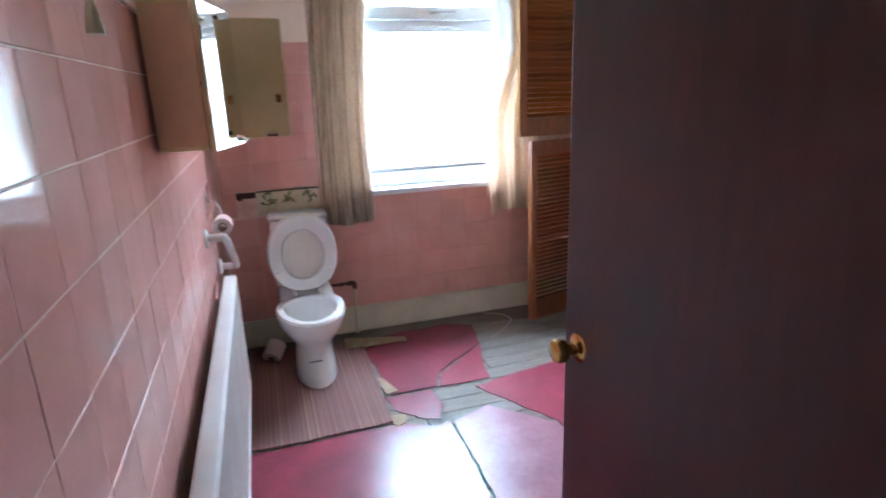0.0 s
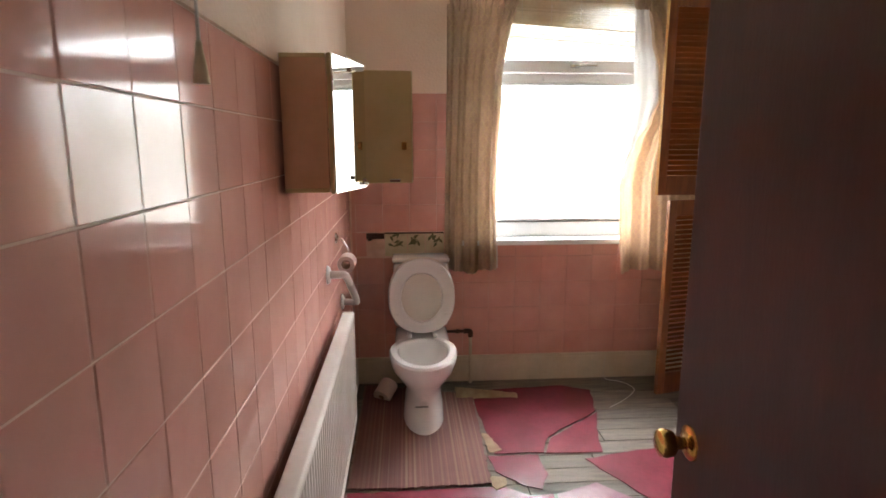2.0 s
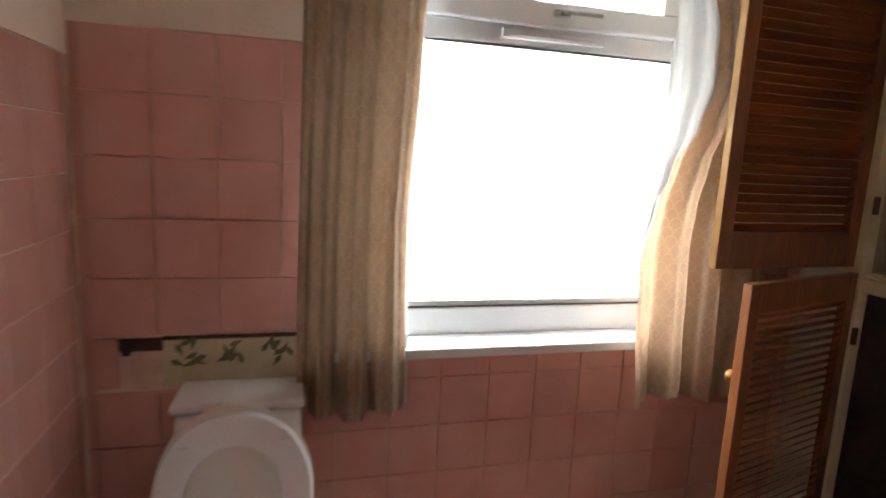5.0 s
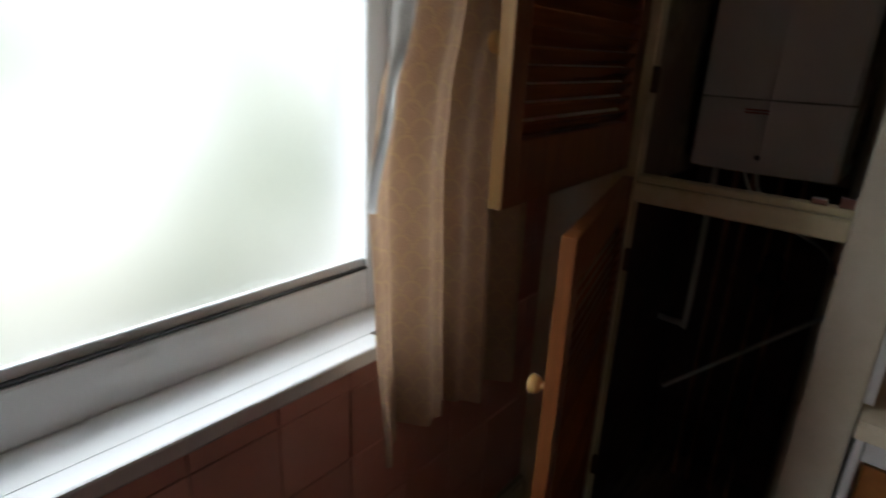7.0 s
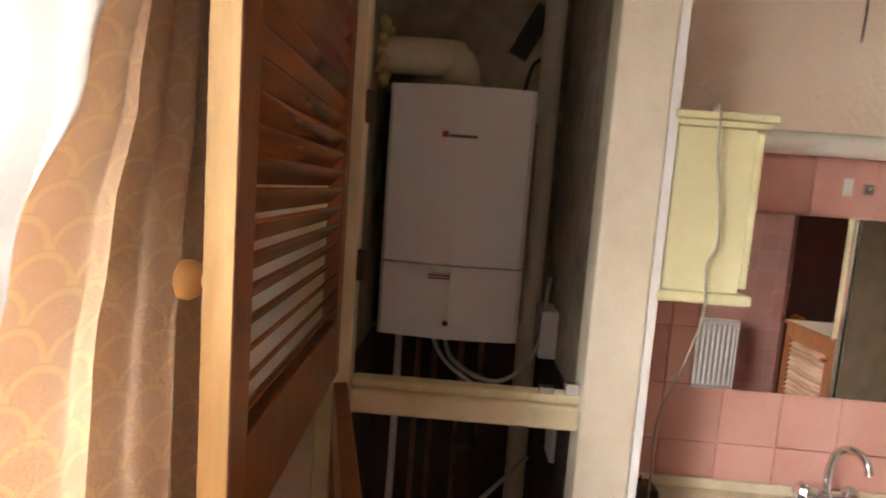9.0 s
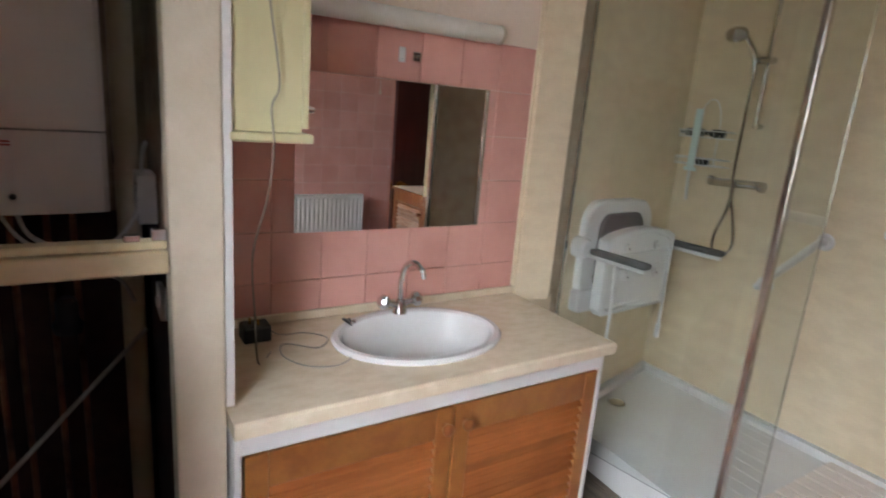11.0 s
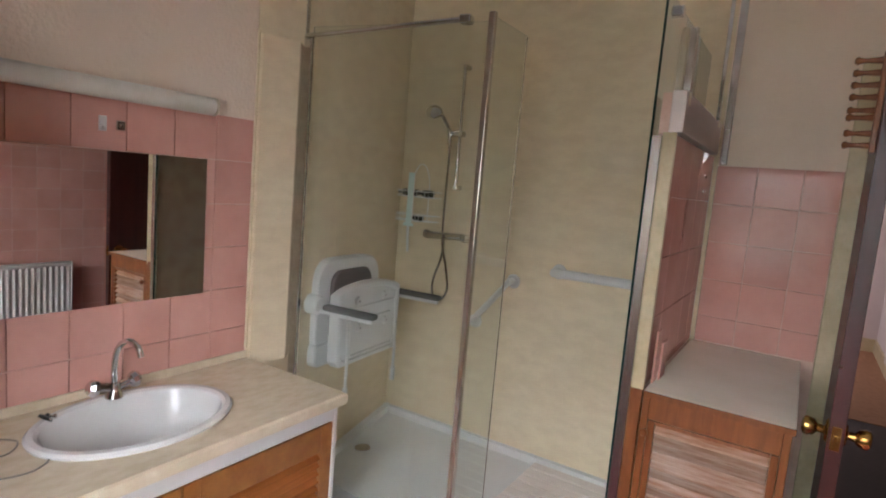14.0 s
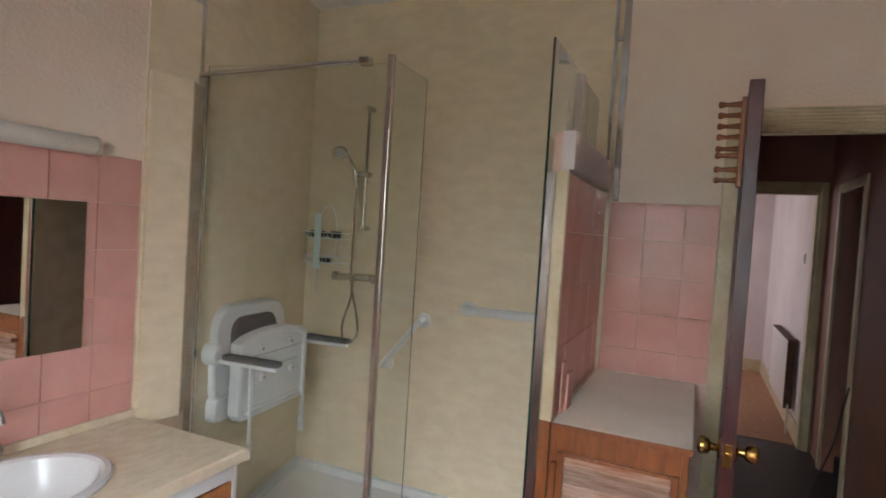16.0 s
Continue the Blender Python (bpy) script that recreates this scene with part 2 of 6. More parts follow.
def scale_print(m, colour):
    """A fish-scale outline pattern woven into the cloth."""
    nt = m.node_tree
    n, l = nt.nodes, nt.links
    b = n["Principled BSDF"]
    tc = n.new("ShaderNodeTexCoord")
    uvm = n.new("ShaderNodeVectorMath")
    uvm.operation = "MULTIPLY"
    uvm.inputs[1].default_value = (1 / 0.045, 1 / 0.03, 0)
    l.new(tc.outputs["UV"], uvm.inputs[0])
    sep = n.new("ShaderNodeSeparateXYZ")
    l.new(uvm.outputs[0], sep.inputs[0])

    def op(kind, a, c=None, d=None):
        q = n.new("ShaderNodeMath")
        q.operation = kind
        for k, v in enumerate((a, c, d)):
            if v is None:
                continue
            if isinstance(v, (int, float)):
                q.inputs[k].default_value = v
            else:
                l.new(v, q.inputs[k])
        return q.outputs[0]
    row = op("FLOOR", sep.outputs[1])
    fy = op("FRACT", sep.outputs[1])
    shift = op("MULTIPLY", op("MODULO", row, 2.0), 0.5)
    fx = op("SUBTRACT", op("FRACT", op("ADD", sep.outputs[0], shift)), 0.5)
    rad = op("SQRT", op("ADD", op("MULTIPLY", fx, fx), op("MULTIPLY", op("MULTIPLY", fy, fy), 0.3)))
    ring = op("LESS_THAN", op("ABSOLUTE", op("SUBTRACT", rad, 0.46)), 0.05)
    wv = op("MULTIPLY", ring, 0.55)
    src = b.inputs["Base Color"].links[0].from_socket
    mx = n.new("ShaderNodeMix")
    mx.data_type = "RGBA"
    mx.inputs[7].default_value = (*colour, 1)
    l.new(wv, mx.inputs[0])
    l.new(src, mx.inputs[6])
    l.new(mx.outputs[2], b.inputs["Base Color"])


scale_print(TEXTILE, (0.72, 0.60, 0.36))


# ---- building helpers ----
def part(name, bm, material, parent=None, label="", smooth=False):
    me = bpy.data.meshes.new(name)
    bmesh.ops.recalc_face_normals(bm, faces=bm.faces)
    bm.to_mesh(me)
    bm.free()
    me.materials.append(material)
    if smooth:
        me.shade_smooth()
        me.set_sharp_from_angle(angle=radians(35))
    ob = new(name, me)
    ob.parent = parent
    if label:
        tagged(ob, label)
    return ob


def thing(name, m, label, category, group="", kind=""):
    ob = new(name)
    ob.empty_display_size = 0.05
    ob.matrix_world = m
    return tagged(ob, label, category, group, kind)


def add_box(bm, x0, x1, y0, y1, z0, z1, bev=0.0, seg=2, m=None):
    r = bmesh.ops.create_cube(bm, size=1)
    vs = r["verts"]
    for v in vs:
        v.co = Vector(((x0 + x1) / 2 + v.co.x * (x1 - x0), (y0 + y1) / 2 + v.co.y * (y1 - y0), (z0 + z1) / 2 + v.co.z * (z1 - z0)))
    if bev:
        es = list({e for v in vs for e in v.link_edges})
        out = bmesh.ops.bevel(bm, geom=es, offset=bev, segments=seg, affect="EDGES", profile=0.5)
        vs = list({v for f in out["faces"] for v in f.verts} | {v for v in vs if v.is_valid})
    if m is not None:
        bmesh.ops.transform(bm, matrix=m, verts=[v for v in vs if v.is_valid])
    return vs


def box(x0, x1, y0, y1, z0, z1, bev=0.0, seg=2, m=None):
    bm = bmesh.new()
    add_box(bm, x0, x1, y0, y1, z0, z1, bev, seg, m)
    return bm


def add_tube(bm, pts, r, seg=10, closed=False):
    """A round tube along points; r: one radius or one for each point."""
    pts = [Vector(p) for p in pts]
    n = len(pts)
    rs = r if isinstance(r, (list, tuple)) else [r] * n
    rings = []
    up = Vector((0, 0, 1))
    d0 = (pts[1] - pts[0]).normalized()
    side = d0.cross(up)
    if side.length < 0.1:
        side = d0.cross(Vector((1, 0, 0)))
    side.normalize()
    for k, p in enumerate(pts):
        a = pts[k - 1] if (k or closed) else p
        c = pts[(k + 1) % n] if (k < n - 1 or closed) else p
        d = (c - a).normalized()
        side = (side - d * side.dot(d)).normalized()
        oth = d.cross(side)
        rings.append([bm.verts.new(p + rs[k] * (math.cos(2 * math.pi * j / seg) * side + math.sin(2 * math.pi * j / seg) * oth)) for j in range(seg)])
    for k in range(n if closed else n - 1):
        A, B = rings[k], rings[(k + 1) % n]
        for j in range(seg):
            bm.faces.new((A[j], A[(j + 1) % seg], B[(j + 1) % seg], B[j]))
    if not closed:
        bm.faces.new(rings[0])
        bm.faces.new(rings[-1])


def tube(pts, r, seg=10, closed=False):
    bm = bmesh.new()
    add_tube(bm, pts, r, seg, closed)
    return bm


def smooth_path(pts, steps=6):
    """Catmull-Rom through points."""
    pts = [Vector(p) for p in pts]
    q = [pts[0] * 2 - pts[1]] + pts + [pts[-1] * 2 - pts[-2]]
    out = []
    for k in range(1, len(q) - 2):
        for s in range(steps):
            t = s / steps
            p0, p1, p2, p3 = q[k - 1], q[k], q[k + 1], q[k + 2]
            out.append(0.5 * (2 * p1 + (p2 - p0) * t + (2 * p0 - 5 * p1 + 4 * p2 - p3) * t * t + (3 * p1 - p0 - 3 * p2 + p3) * t ** 3))
    return out + [pts[-1]]


def add_lathe(bm, profile, seg=24, m=None):
    """Turn (radius, height) round z."""
    rings = []
    made = []
    for r, z in profile:
        if r < 1e-5:
            ring = [bm.verts.new((0, 0, z))]
        else:
            ring = [bm.verts.new((r * math.cos(2 * math.pi * j / seg), r * math.sin(2 * math.pi * j / seg), z)) for j in range(seg)]
        rings.append(ring)
        made += ring
    for A, B in zip(rings, rings[1:]):
        for j in range(seg):
            k = (j + 1) % seg
            if len(A) == 1 and len(B) > 1:
                bm.faces.new((A[0], B[j], B[k]))
            elif len(B) == 1 and len(A) > 1:
                bm.faces.new((A[j], A[k], B[0]))
            elif len(A) > 1:
                bm.faces.new((A[j], A[k], B[k], B[j]))
    if m is not None:
        bmesh.ops.transform(bm, matrix=m, verts=made)


def lathe(profile, seg=24, m=None):
    bm = bmesh.new()
    add_lathe(bm, profile, seg, m)
    return bm


def add_loft(bm, rings, cap0=True, cap1=True):
    """Skin closed rings of equal count."""
    vs = [[bm.verts.new(p) for p in ring] for ring in rings]
    n = len(vs[0])
    for A, B in zip(vs, vs[1:]):
        for j in range(n):
            bm.faces.new((A[j], A[(j + 1) % n], B[(j + 1) % n], B[j]))
    if cap0:
        bm.faces.new(vs[0])
    if cap1:
        bm.faces.new(vs[-1])


def loft(rings, cap0=True, cap1=True):
    bm = bmesh.new()
    add_loft(bm, rings, cap0, cap1)
    return bm


def egg(cx, cy, rx, fy, by, z, n=32, power=2.0):
    """A ring with half-width rx that reaches fy towards -y and by towards +y."""
    out = []
    for k in range(n):
        a = 2 * math.pi * k / n
        c, s = math.cos(a), math.sin(a)
        e = 2 / power
        x = rx * math.copysign(abs(c) ** e, c)
        y = math.copysign(abs(s) ** e, s) * (by if s > 0 else fy)
        out.append((cx + x, cy + y, z))
    return out


def slab(outline, z0, z1):
    """A flat piece with a given outline."""
    bm = bmesh.new()
    a = [bm.verts.new((x, y, z0)) for x, y in outline]
    b = [bm.verts.new((x, y, z1)) for x, y in outline]
    n = len(a)
    bm.faces.new(a)
    bm.faces.new(b)
    for j in range(n):
        bm.faces.new((a[j], a[(j + 1) % n], b[(j + 1) % n], b[j]))
    return bm


def ragged(pts, step=0.03, amount=0.008, seed=1):
    """An outline with its edges broken up."""
    rnd = random.Random(seed)
    out = []
    n = len(pts)
    for k in range(n):
        a, b = Vector(pts[k]), Vector(pts[(k + 1) % n])
        d = b - a
        side = Vector((-d.y, d.x)).normalized()
        m = max(1, int(d.length / step))
        for s in range(m):
            p = a + d * (s / m)
            if s:
                p = p + side * rnd.uniform(-amount, amount)
            out.append((p.x, p.y))
    return out


def structure(name, bm, material, label, smooth=False):
    return tagged(part(name, bm, material, None, "", smooth), label, "", "", "structure")


def boxes(*lst):
    bm = bmesh.new()
    for b in lst:
        add_box(bm, *b)
    return bm

# ---- setting: shell of the bathroom, window wall at y = 0, tiled wall with the radiator at x = 0 ----
XL, XR, YB, ZC = -0.03, 2.89, -3.34, 2.84
XC = 3.13          # back of the boiler closet
YP = -0.74         # closet side partition
WX0, WX1, WZ0, WZ1 = 0.60, 1.86, 0.945, 2.48
DX0, DX1, DZ = -0.02, 0.855, 2.10
SY, XS = -2.262, 3.155   # the shower side wall leans from (XR, SY) to (XS, YB)

floor = structure("floor", box(-0.1, XC + 0.2, YB - 0.12, 0.25, -0.12, -0.022), DARKPLASTER, "bare dark subfloor under old boards")
ceiling = structure("ceiling", box(-0.12, XC + 0.2, YB - 0.12, 0.3, ZC, ZC + 0.1), CEIL, "plain off-white painted ceiling")
wall_left = structure("wall_left", box(-0.17, XL - 0.010, YB - 0.12, 0.26, -0.12, ZC), GROUT, "cream plaster wall with pink tiles below")
wall_window = structure("wall_window", boxes(
    (XL - 0.010, WX0, 0.010, 0.26, -0.12, ZC), (WX1, XC + 0.12, 0.010, 0.26, -0.12, ZC),
    (WX0, WX1, 0.010, 0.26, -0.12, WZ0 - 0.036), (WX0, WX1, 0.010, 0.26, WZ1, ZC)), GROUT, "window wall with pink tiles and cream plaster")
wall_sink = structure("wall_sink", slab([(XR + 0.010, YP - 0.05), (XR + 0.010, SY), (XS + 0.010, YB - 0.010), (XS + 0.15, YB - 0.010), (XS + 0.15, YP - 0.05)], -0.12, ZC), GROUT, "wall behind the basin with pink tiles and cream plaster")
wall_back = structure("wall_back", boxes(
    (XL - 0.010, DX0 - 0.03, YB - 0.12, YB - 0.010, -0.12, ZC), (DX1 + 0.03, XS + 0.15, YB - 0.12, YB - 0.0101, -0.12, ZC),
    (DX0 - 0.03, DX1 + 0.03, YB - 0.12, YB - 0.010, DZ + 0.03, ZC)), GROUT, "door wall with cream plaster and pink tiles")
wall_closet_back = structure("wall_closet_back", box(XC, XC + 0.12, YP - 0.05, 0.010, -0.12, ZC), CLOSETWALL, "stained plaster at the back of the boiler closet")
wall_closet_side = structure("wall_closet_side", box(2.47, XC, YP - 0.05, YP + 0.02, -0.022, ZC), CLOSETWALL, "stained plaster partition beside the boiler")
wall_closet_near = structure("wall_closet_near", box(2.42, XC, -0.17, 0.010, -0.022, ZC), CLOSETWALL, "grimy plaster chimney side of the boiler closet")

# thin dark skins added over the closet walls to darken them below 1.15 m
structure("closet_lining", boxes((XC - 0.006, XC - 0.0002, YP + 0.0205, -0.1705, -0.02, 1.15), (2.472, XC - 0.0065, YP + 0.0202, YP + 0.026, -0.02, 1.15), (2.446, XC - 0.0065, -0.176, -0.1702, -0.02, 1.15)), DARKPLASTER,
          "thin dark lining added over the lower closet walls")
# plaster skins over the tiles
TL, TW, TS, TB = 1.757, 1.84, 1.772, 1.77
structure("plaster_left", box(XL - 0.010, XL, YB, 0.010, TL, ZC), PLASTER, "cream textured wallpaper above the pink tiles")
structure("plaster_window", boxes((XL, WX0, 0.0, 0.010, TW, ZC), (WX1, 2.42, 0.0, 0.010, TW, ZC), (WX0, WX1, 0.0, 0.010, WZ1, ZC)), PLASTER,
          "cream textured wallpaper round the window")
structure("plaster_sink", box(XR, XR + 0.0099, -2.015, YP - 0.05, TS, ZC), PLASTER, "cream textured wallpaper above the basin tiles")
structure("plaster_back", boxes((XL, DX0 - 0.03, YB - 0.010, YB, 0.0, ZC), (DX1 + 0.03, 1.40, YB - 0.010, YB, TB, ZC),
                                (DX0 - 0.03, DX1 + 0.03, YB - 0.010, YB, DZ + 0.03, ZC)), PLASTER, "cream textured wallpaper above the door")
SLEAN = math.degrees(math.atan2(XS - XR, SY - YB))
SWALL = pose(XR, SY, 0, 0, 0, SLEAN)      # its -y runs along the leaning wall, its -x points into the shower
SLEN = math.hypot(XS - XR, SY - YB)
board = bmesh.new()
add_box(board, XR - 0.006, XR + 0.0098, SY, -2.0235, 0.12, ZC)
add_box(board, XR - 0.006, XR + 0.0098, -2.0235, -2.0152, 0.855, ZC)
add_box(board, -0.006, 0.0098, -SLEN, 0.0, 0.12, ZC, m=SWALL)
add_box(board, 1.40, XS - 0.004, YB - 0.0098, YB + 0.006, 0.12, ZC)
structure("shower_board", board, SHOWERBOARD, "cream marbled waterproof shower boards up to the ceiling")
structure("board_seam", boxes((XR - 0.009, XR - 0.0062, SY, -2.016, 2.43, 2.442), (XR - 0.0105, XR - 0.0062, SY - 0.004, SY + 0.012, 2.15, ZC - 0.002, 0.002)), CHROME, "thin metal joint strips between the shower boards")

# skirting boards
structure("skirting_window", boxes((XL, 2.40, -0.022, -0.004, 0.0, 0.155), (XL, 2.40, -0.017, -0.004, 0.155, 0.172)), CREAMDIRTY, "deep scuffed cream skirting board")
structure("skirting_left", boxes((XL + 0.002, XL + 0.018, -3.27, -0.024, 0.0, 0.172)), CREAMDIRTY, "deep scuffed cream skirting board")

# window
win = thing("window_1", pose(0, 0, 0), "white plastic window with obscured glass and a top light", "window", kind="structure")
FY0, FY1 = 0.085, 0.145
part("window_frame", boxes((WX0, WX0 + 0.06, FY0, FY1, WZ0, WZ1, 0.006), (WX1 - 0.06, WX1, FY0, FY1, WZ0, WZ1, 0.006),
                           (WX0 + 0.06, WX1 - 0.06, FY0, FY1, WZ0, WZ0 + 0.095, 0.006), (WX0 + 0.06, WX1 - 0.06, FY0, FY1, WZ1 - 0.06, WZ1, 0.006),
                           (WX0 + 0.06, WX1 - 0.06, FY0, FY1, 1.905, 1.97, 0.006)), UPVC, win, "white plastic frame")
part("top_sash", boxes((WX0 + 0.06, WX1 - 0.06, FY0 - 0.016, FY1 - 0.02, 1.972, 2.05, 0.008), (WX0 + 0.06, WX1 - 0.06, FY0 - 0.016, FY1 - 0.02, 2.36, 2.42, 0.008),
                       (WX0 + 0.06, WX0 + 0.12, FY0 - 0.016, FY1 - 0.02, 2.05, 2.36, 0.006), (WX1 - 0.12, WX1 - 0.06, FY0 - 0.016, FY1 - 0.02, 2.05, 2.36, 0.006)), UPVC, win, "white opening top light")
part("gasket", boxes((WX0 + 0.06, WX1 - 0.06, FY0 + 0.002, FY0 + 0.012, WZ0 + 0.0955, WZ0 + 0.100), (WX0 + 0.06, WX1 - 0.06, FY0 + 0.002, FY0 + 0.012, 1.899, 1.9045)), BLACK, win, "dark rubber gasket")
bead = part("glazing_bead", boxes((WX0 + 0.06, WX1 - 0.06, FY0 + 0.013, FY0 + 0.024, WZ0 + 0.0952, WZ0 + 0.118, 0.003)), UPVC, win)
p1 = part("pane", box(WX0 + 0.058, WX1 - 0.058, 0.118, 0.124, WZ0 + 0.09, 1.907), FROST, win, "obscured glass pane")
p2 = part("pane", box(WX0 + 0.118, WX1 - 0.118, 0.112, 0.118, 2.048, 2.362), FROST, win, "obscured glass top pane")
p1.visible_shadow = p2.visible_shadow = False
part("vent", boxes((1.17, 1.53, 0.070, 0.087, 1.925, 1.955, 0.004), (1.19, 1.51, 0.066, 0.0705, 1.932, 1.938, 0.001)), UPVC, win, "slim trickle vent")
hd = part("window_handle", boxes((1.335, 1.395, 0.050, 0.0695, 2.0, 2.024, 0.006), (1.36, 1.50, 0.036, 0.0505, 2.006, 2.020, 0.005)), CHROME, win, "metal window handle")
part("window_sill", boxes((WX0 + 0.009, 1.73, -0.052, 0.0, WZ0 - 0.034, WZ0 + 0.001, 0.006), (WX0 + 0.009, WX1 - 0.009, -0.004, 0.0999, WZ0 - 0.034, WZ0 + 0.0012)), UPVC, win, "white plastic window board")
part("reveal", boxes((WX0 - 0.0005, WX0 + 0.008, -0.0, 0.083, WZ0, WZ1), (WX1 - 0.008, WX1 + 0.0005, 0.0, 0.083, WZ0, WZ1), (WX0 + 0.008, WX1 - 0.008, 0.0, 0.083, WZ1 - 0.008, WZ1 + 0.0005)), UPVC, win)

part("outer_reveal", boxes((WX0 - 0.0005, WX0 + 0.008, 0.147, 0.258, WZ0, WZ1), (WX1 - 0.008, WX1 + 0.0005, 0.147, 0.258, WZ0, WZ1)), UPVC, win)

# doorway and hall beyond
door_frame = thing("door_frame", pose(0, 0, 0), "cream painted door frame with moulded architrave", "door frame", kind="structure")
part("lining", boxes((DX0 - 0.03, DX0, YB - 0.125, YB + 0.002, 0.0, DZ + 0.03), (DX1, DX1 + 0.03, YB - 0.125, YB + 0.002, 0.0, DZ + 0.03), (DX0, DX1, YB - 0.125, YB + 0.002, DZ, DZ + 0.03)), CREAM, door_frame)
part("architrave", boxes((DX1 + 0.006, DX1 + 0.075, YB + 0.0022, YB + 0.022, 0.0, DZ + 0.10, 0.005), (DX0 - 0.075, DX0 - 0.006, YB + 0.0022, YB + 0.022, 0.0, DZ + 0.10, 0.005)), CREAM, door_frame)
head = bmesh.new()
for k in range(6):
    add_box(head, DX0 - 0.006, DX1 + 0.006, YB + 0.0022, YB + 0.012 + 0.003 * k, DZ + 0.006 + 0.014 * k, DZ + 0.019 + 0.014 * k, 0.003, 1)
part("head_moulding", head, CREAM, door_frame)
part("stop", boxes((DX0 + 0.0005, DX0 + 0.012, YB - 0.07, YB - 0.045, 0, DZ - 0.0005), (DX0 + 0.012, DX1 - 0.0005, YB - 0.07, YB - 0.045, DZ - 0.012, DZ - 0.0005)), CREAM, door_frame)

HY = -5.89
structure("hall_floor", box(-0.9, 2.2, HY - 0.12, YB - 0.12, -0.12, -0.002), DARKBOARD, "dark stained hall floor boards")
structure("hall_ceiling", box(-0.9, 2.2, HY - 0.12, YB - 0.12, 2.72, 2.8), CEIL, "plain hall ceiling")
structure("hall_wall_side", boxes((0.0, 0.08, -4.85, YB - 0.125, 0, 2.72), (0.0, 0.08, HY, -5.48, 0, 2.72), (0.0, 0.08, -5.48, -4.85, 2.03, 2.72)), BROWNWALL, "red-brown painted hall wall with a doorway")
structure("hall_wall_end", boxes((0.93, 2.2, HY - 0.1, HY, 0, 2.72), (0.08, 0.15, HY - 0.1, HY, 0, 2.72), (0.15, 0.93, HY - 0.1, HY, 2.07, 2.72)), BROWNWALL, "red-brown painted wall at the end of the hall")
structure("hall_wall_far", box(2.1, 2.2, HY, YB - 0.125, 0, 2.72), BROWNWALL, "red-brown painted hall wall")
structure("hall_dark_room", boxes((-0.9, -0.8, HY, YB - 0.12, 0, 2.72), (-0.8, 0.0, HY - 0.1, HY, 0, 2.72), (-0.8, 0.0, YB - 0.14, YB - 0.125, 0, 2.72)), BROWNWALL, "unlit side room off the hall")
fr2 = thing("door_frame_far", pose(0, 0, 0), "cream painted frame of the bedroom doorway", "door frame", kind="structure")
part("architrave", boxes((0.931, 1.0, HY + 0.001, HY + 0.02, 0, 2.15, 0.005), (0.101, 0.149, HY + 0.001, HY + 0.02, 0, 2.15, 0.005), (0.149, 0.931, HY + 0.001, HY + 0.02, 2.071, 2.15, 0.005)), CREAM, fr2)
part("lining", boxes((0.15, 0.17, HY - 0.105, HY + 0.0005, 0, 2.05), (0.91, 0.93, HY - 0.105, HY + 0.0005, 0, 2.05), (0.15, 0.93, HY - 0.105, HY + 0.0005, 2.05, 2.07)), CREAM, fr2)
fr3 = thing("door_frame_side", pose(0, 0, 0), "cream painted frame of a side doorway in the hall", "door frame", kind="structure")
part("architrave", boxes((0.081, 0.098, -4.849, -4.785, 0, 2.1, 0.004), (0.081, 0.098, -5.545, -5.481, 0, 2.1, 0.004), (0.081, 0.098, -5.481, -4.849, 2.031, 2.1, 0.004)), CREAM, fr3)
# pale bedroom
BE = -8.95
structure("bedroom_floor", box(0.0, 3.0, BE - 0.1, HY - 0.1, -0.12, 0.004), CARPET, "worn tan carpet of the bedroom")
structure("bedroom_ceiling", box(0.0, 3.0, BE - 0.1, HY - 0.1, 2.5, 2.6), CEIL, "plain bedroom ceiling")
structure("bedroom_wall_side", box(0.05, 0.15, BE, HY - 0.1, 0, 2.5), PLASTER2, "pale pink painted bedroom wall")
structure("bedroom_wall_end", box(0.05, 3.0, BE - 0.1, BE, 0, 2.5), PLASTER2, "pale pink painted bedroom wall")
structure("bedroom_wall_near", box(0.94, 3.0, HY - 0.16, HY - 0.101, 0, 2.5), PLASTER2, "pale painted bedroom wall")
structure("bedroom_wall_window", boxes((2.9, 3.0, BE, HY - 0.16, 0, 0.9), (2.9, 3.0, BE, HY - 0.16, 2.1, 2.5), (2.9, 3.0, BE, -8.5, 0.9, 2.1), (2.9, 3.0, -7.0, HY - 0.16, 0.9, 2.1)), PLASTER2, "pale bedroom wall with a window opening")
structure("bedroom_skirting", boxes((0.151, 0.168, BE, HY - 0.11, 0.004, 0.16), (0.168, 2.9, BE + 0.001, BE + 0.02, 0.004, 0.16)), CREAM, "cream skirting board")
br = thing("bedroom_radiator", pose(0.225, 0.1, 0), "white panel radiator on the pale bedroom wall", "radiator")
part("panel", boxes((-0.02, 0.012, -7.45, -6.40, 0.22, 0.81, 0.008)), RADWHITE, br)
part("top_grille", boxes((-0.055, 0.014, -7.45, -6.40, 0.8105, 0.822, 0.003)), RUST, br)
part("side_grille", boxes((-0.055, 0.012, -6.399, -6.39, 0.22, 0.81, 0.003)), RUST, br, "dark end of the radiator")
part("pipe", tube([(-0.02, -6.37, 0.26), (-0.02, -6.37, 0.004)], 0.008), RADWHITE, br)
for y in (-7.2, -6.65):
    part("bracket", boxes((-0.0745, -0.0205, y - 0.02, y + 0.02, 0.3, 0.7, 0.003)), RADWHITE, br)
sw = thing("light_switch", pose(0.151, -6.38, 1.535), "white bedroom light switch", "switch")
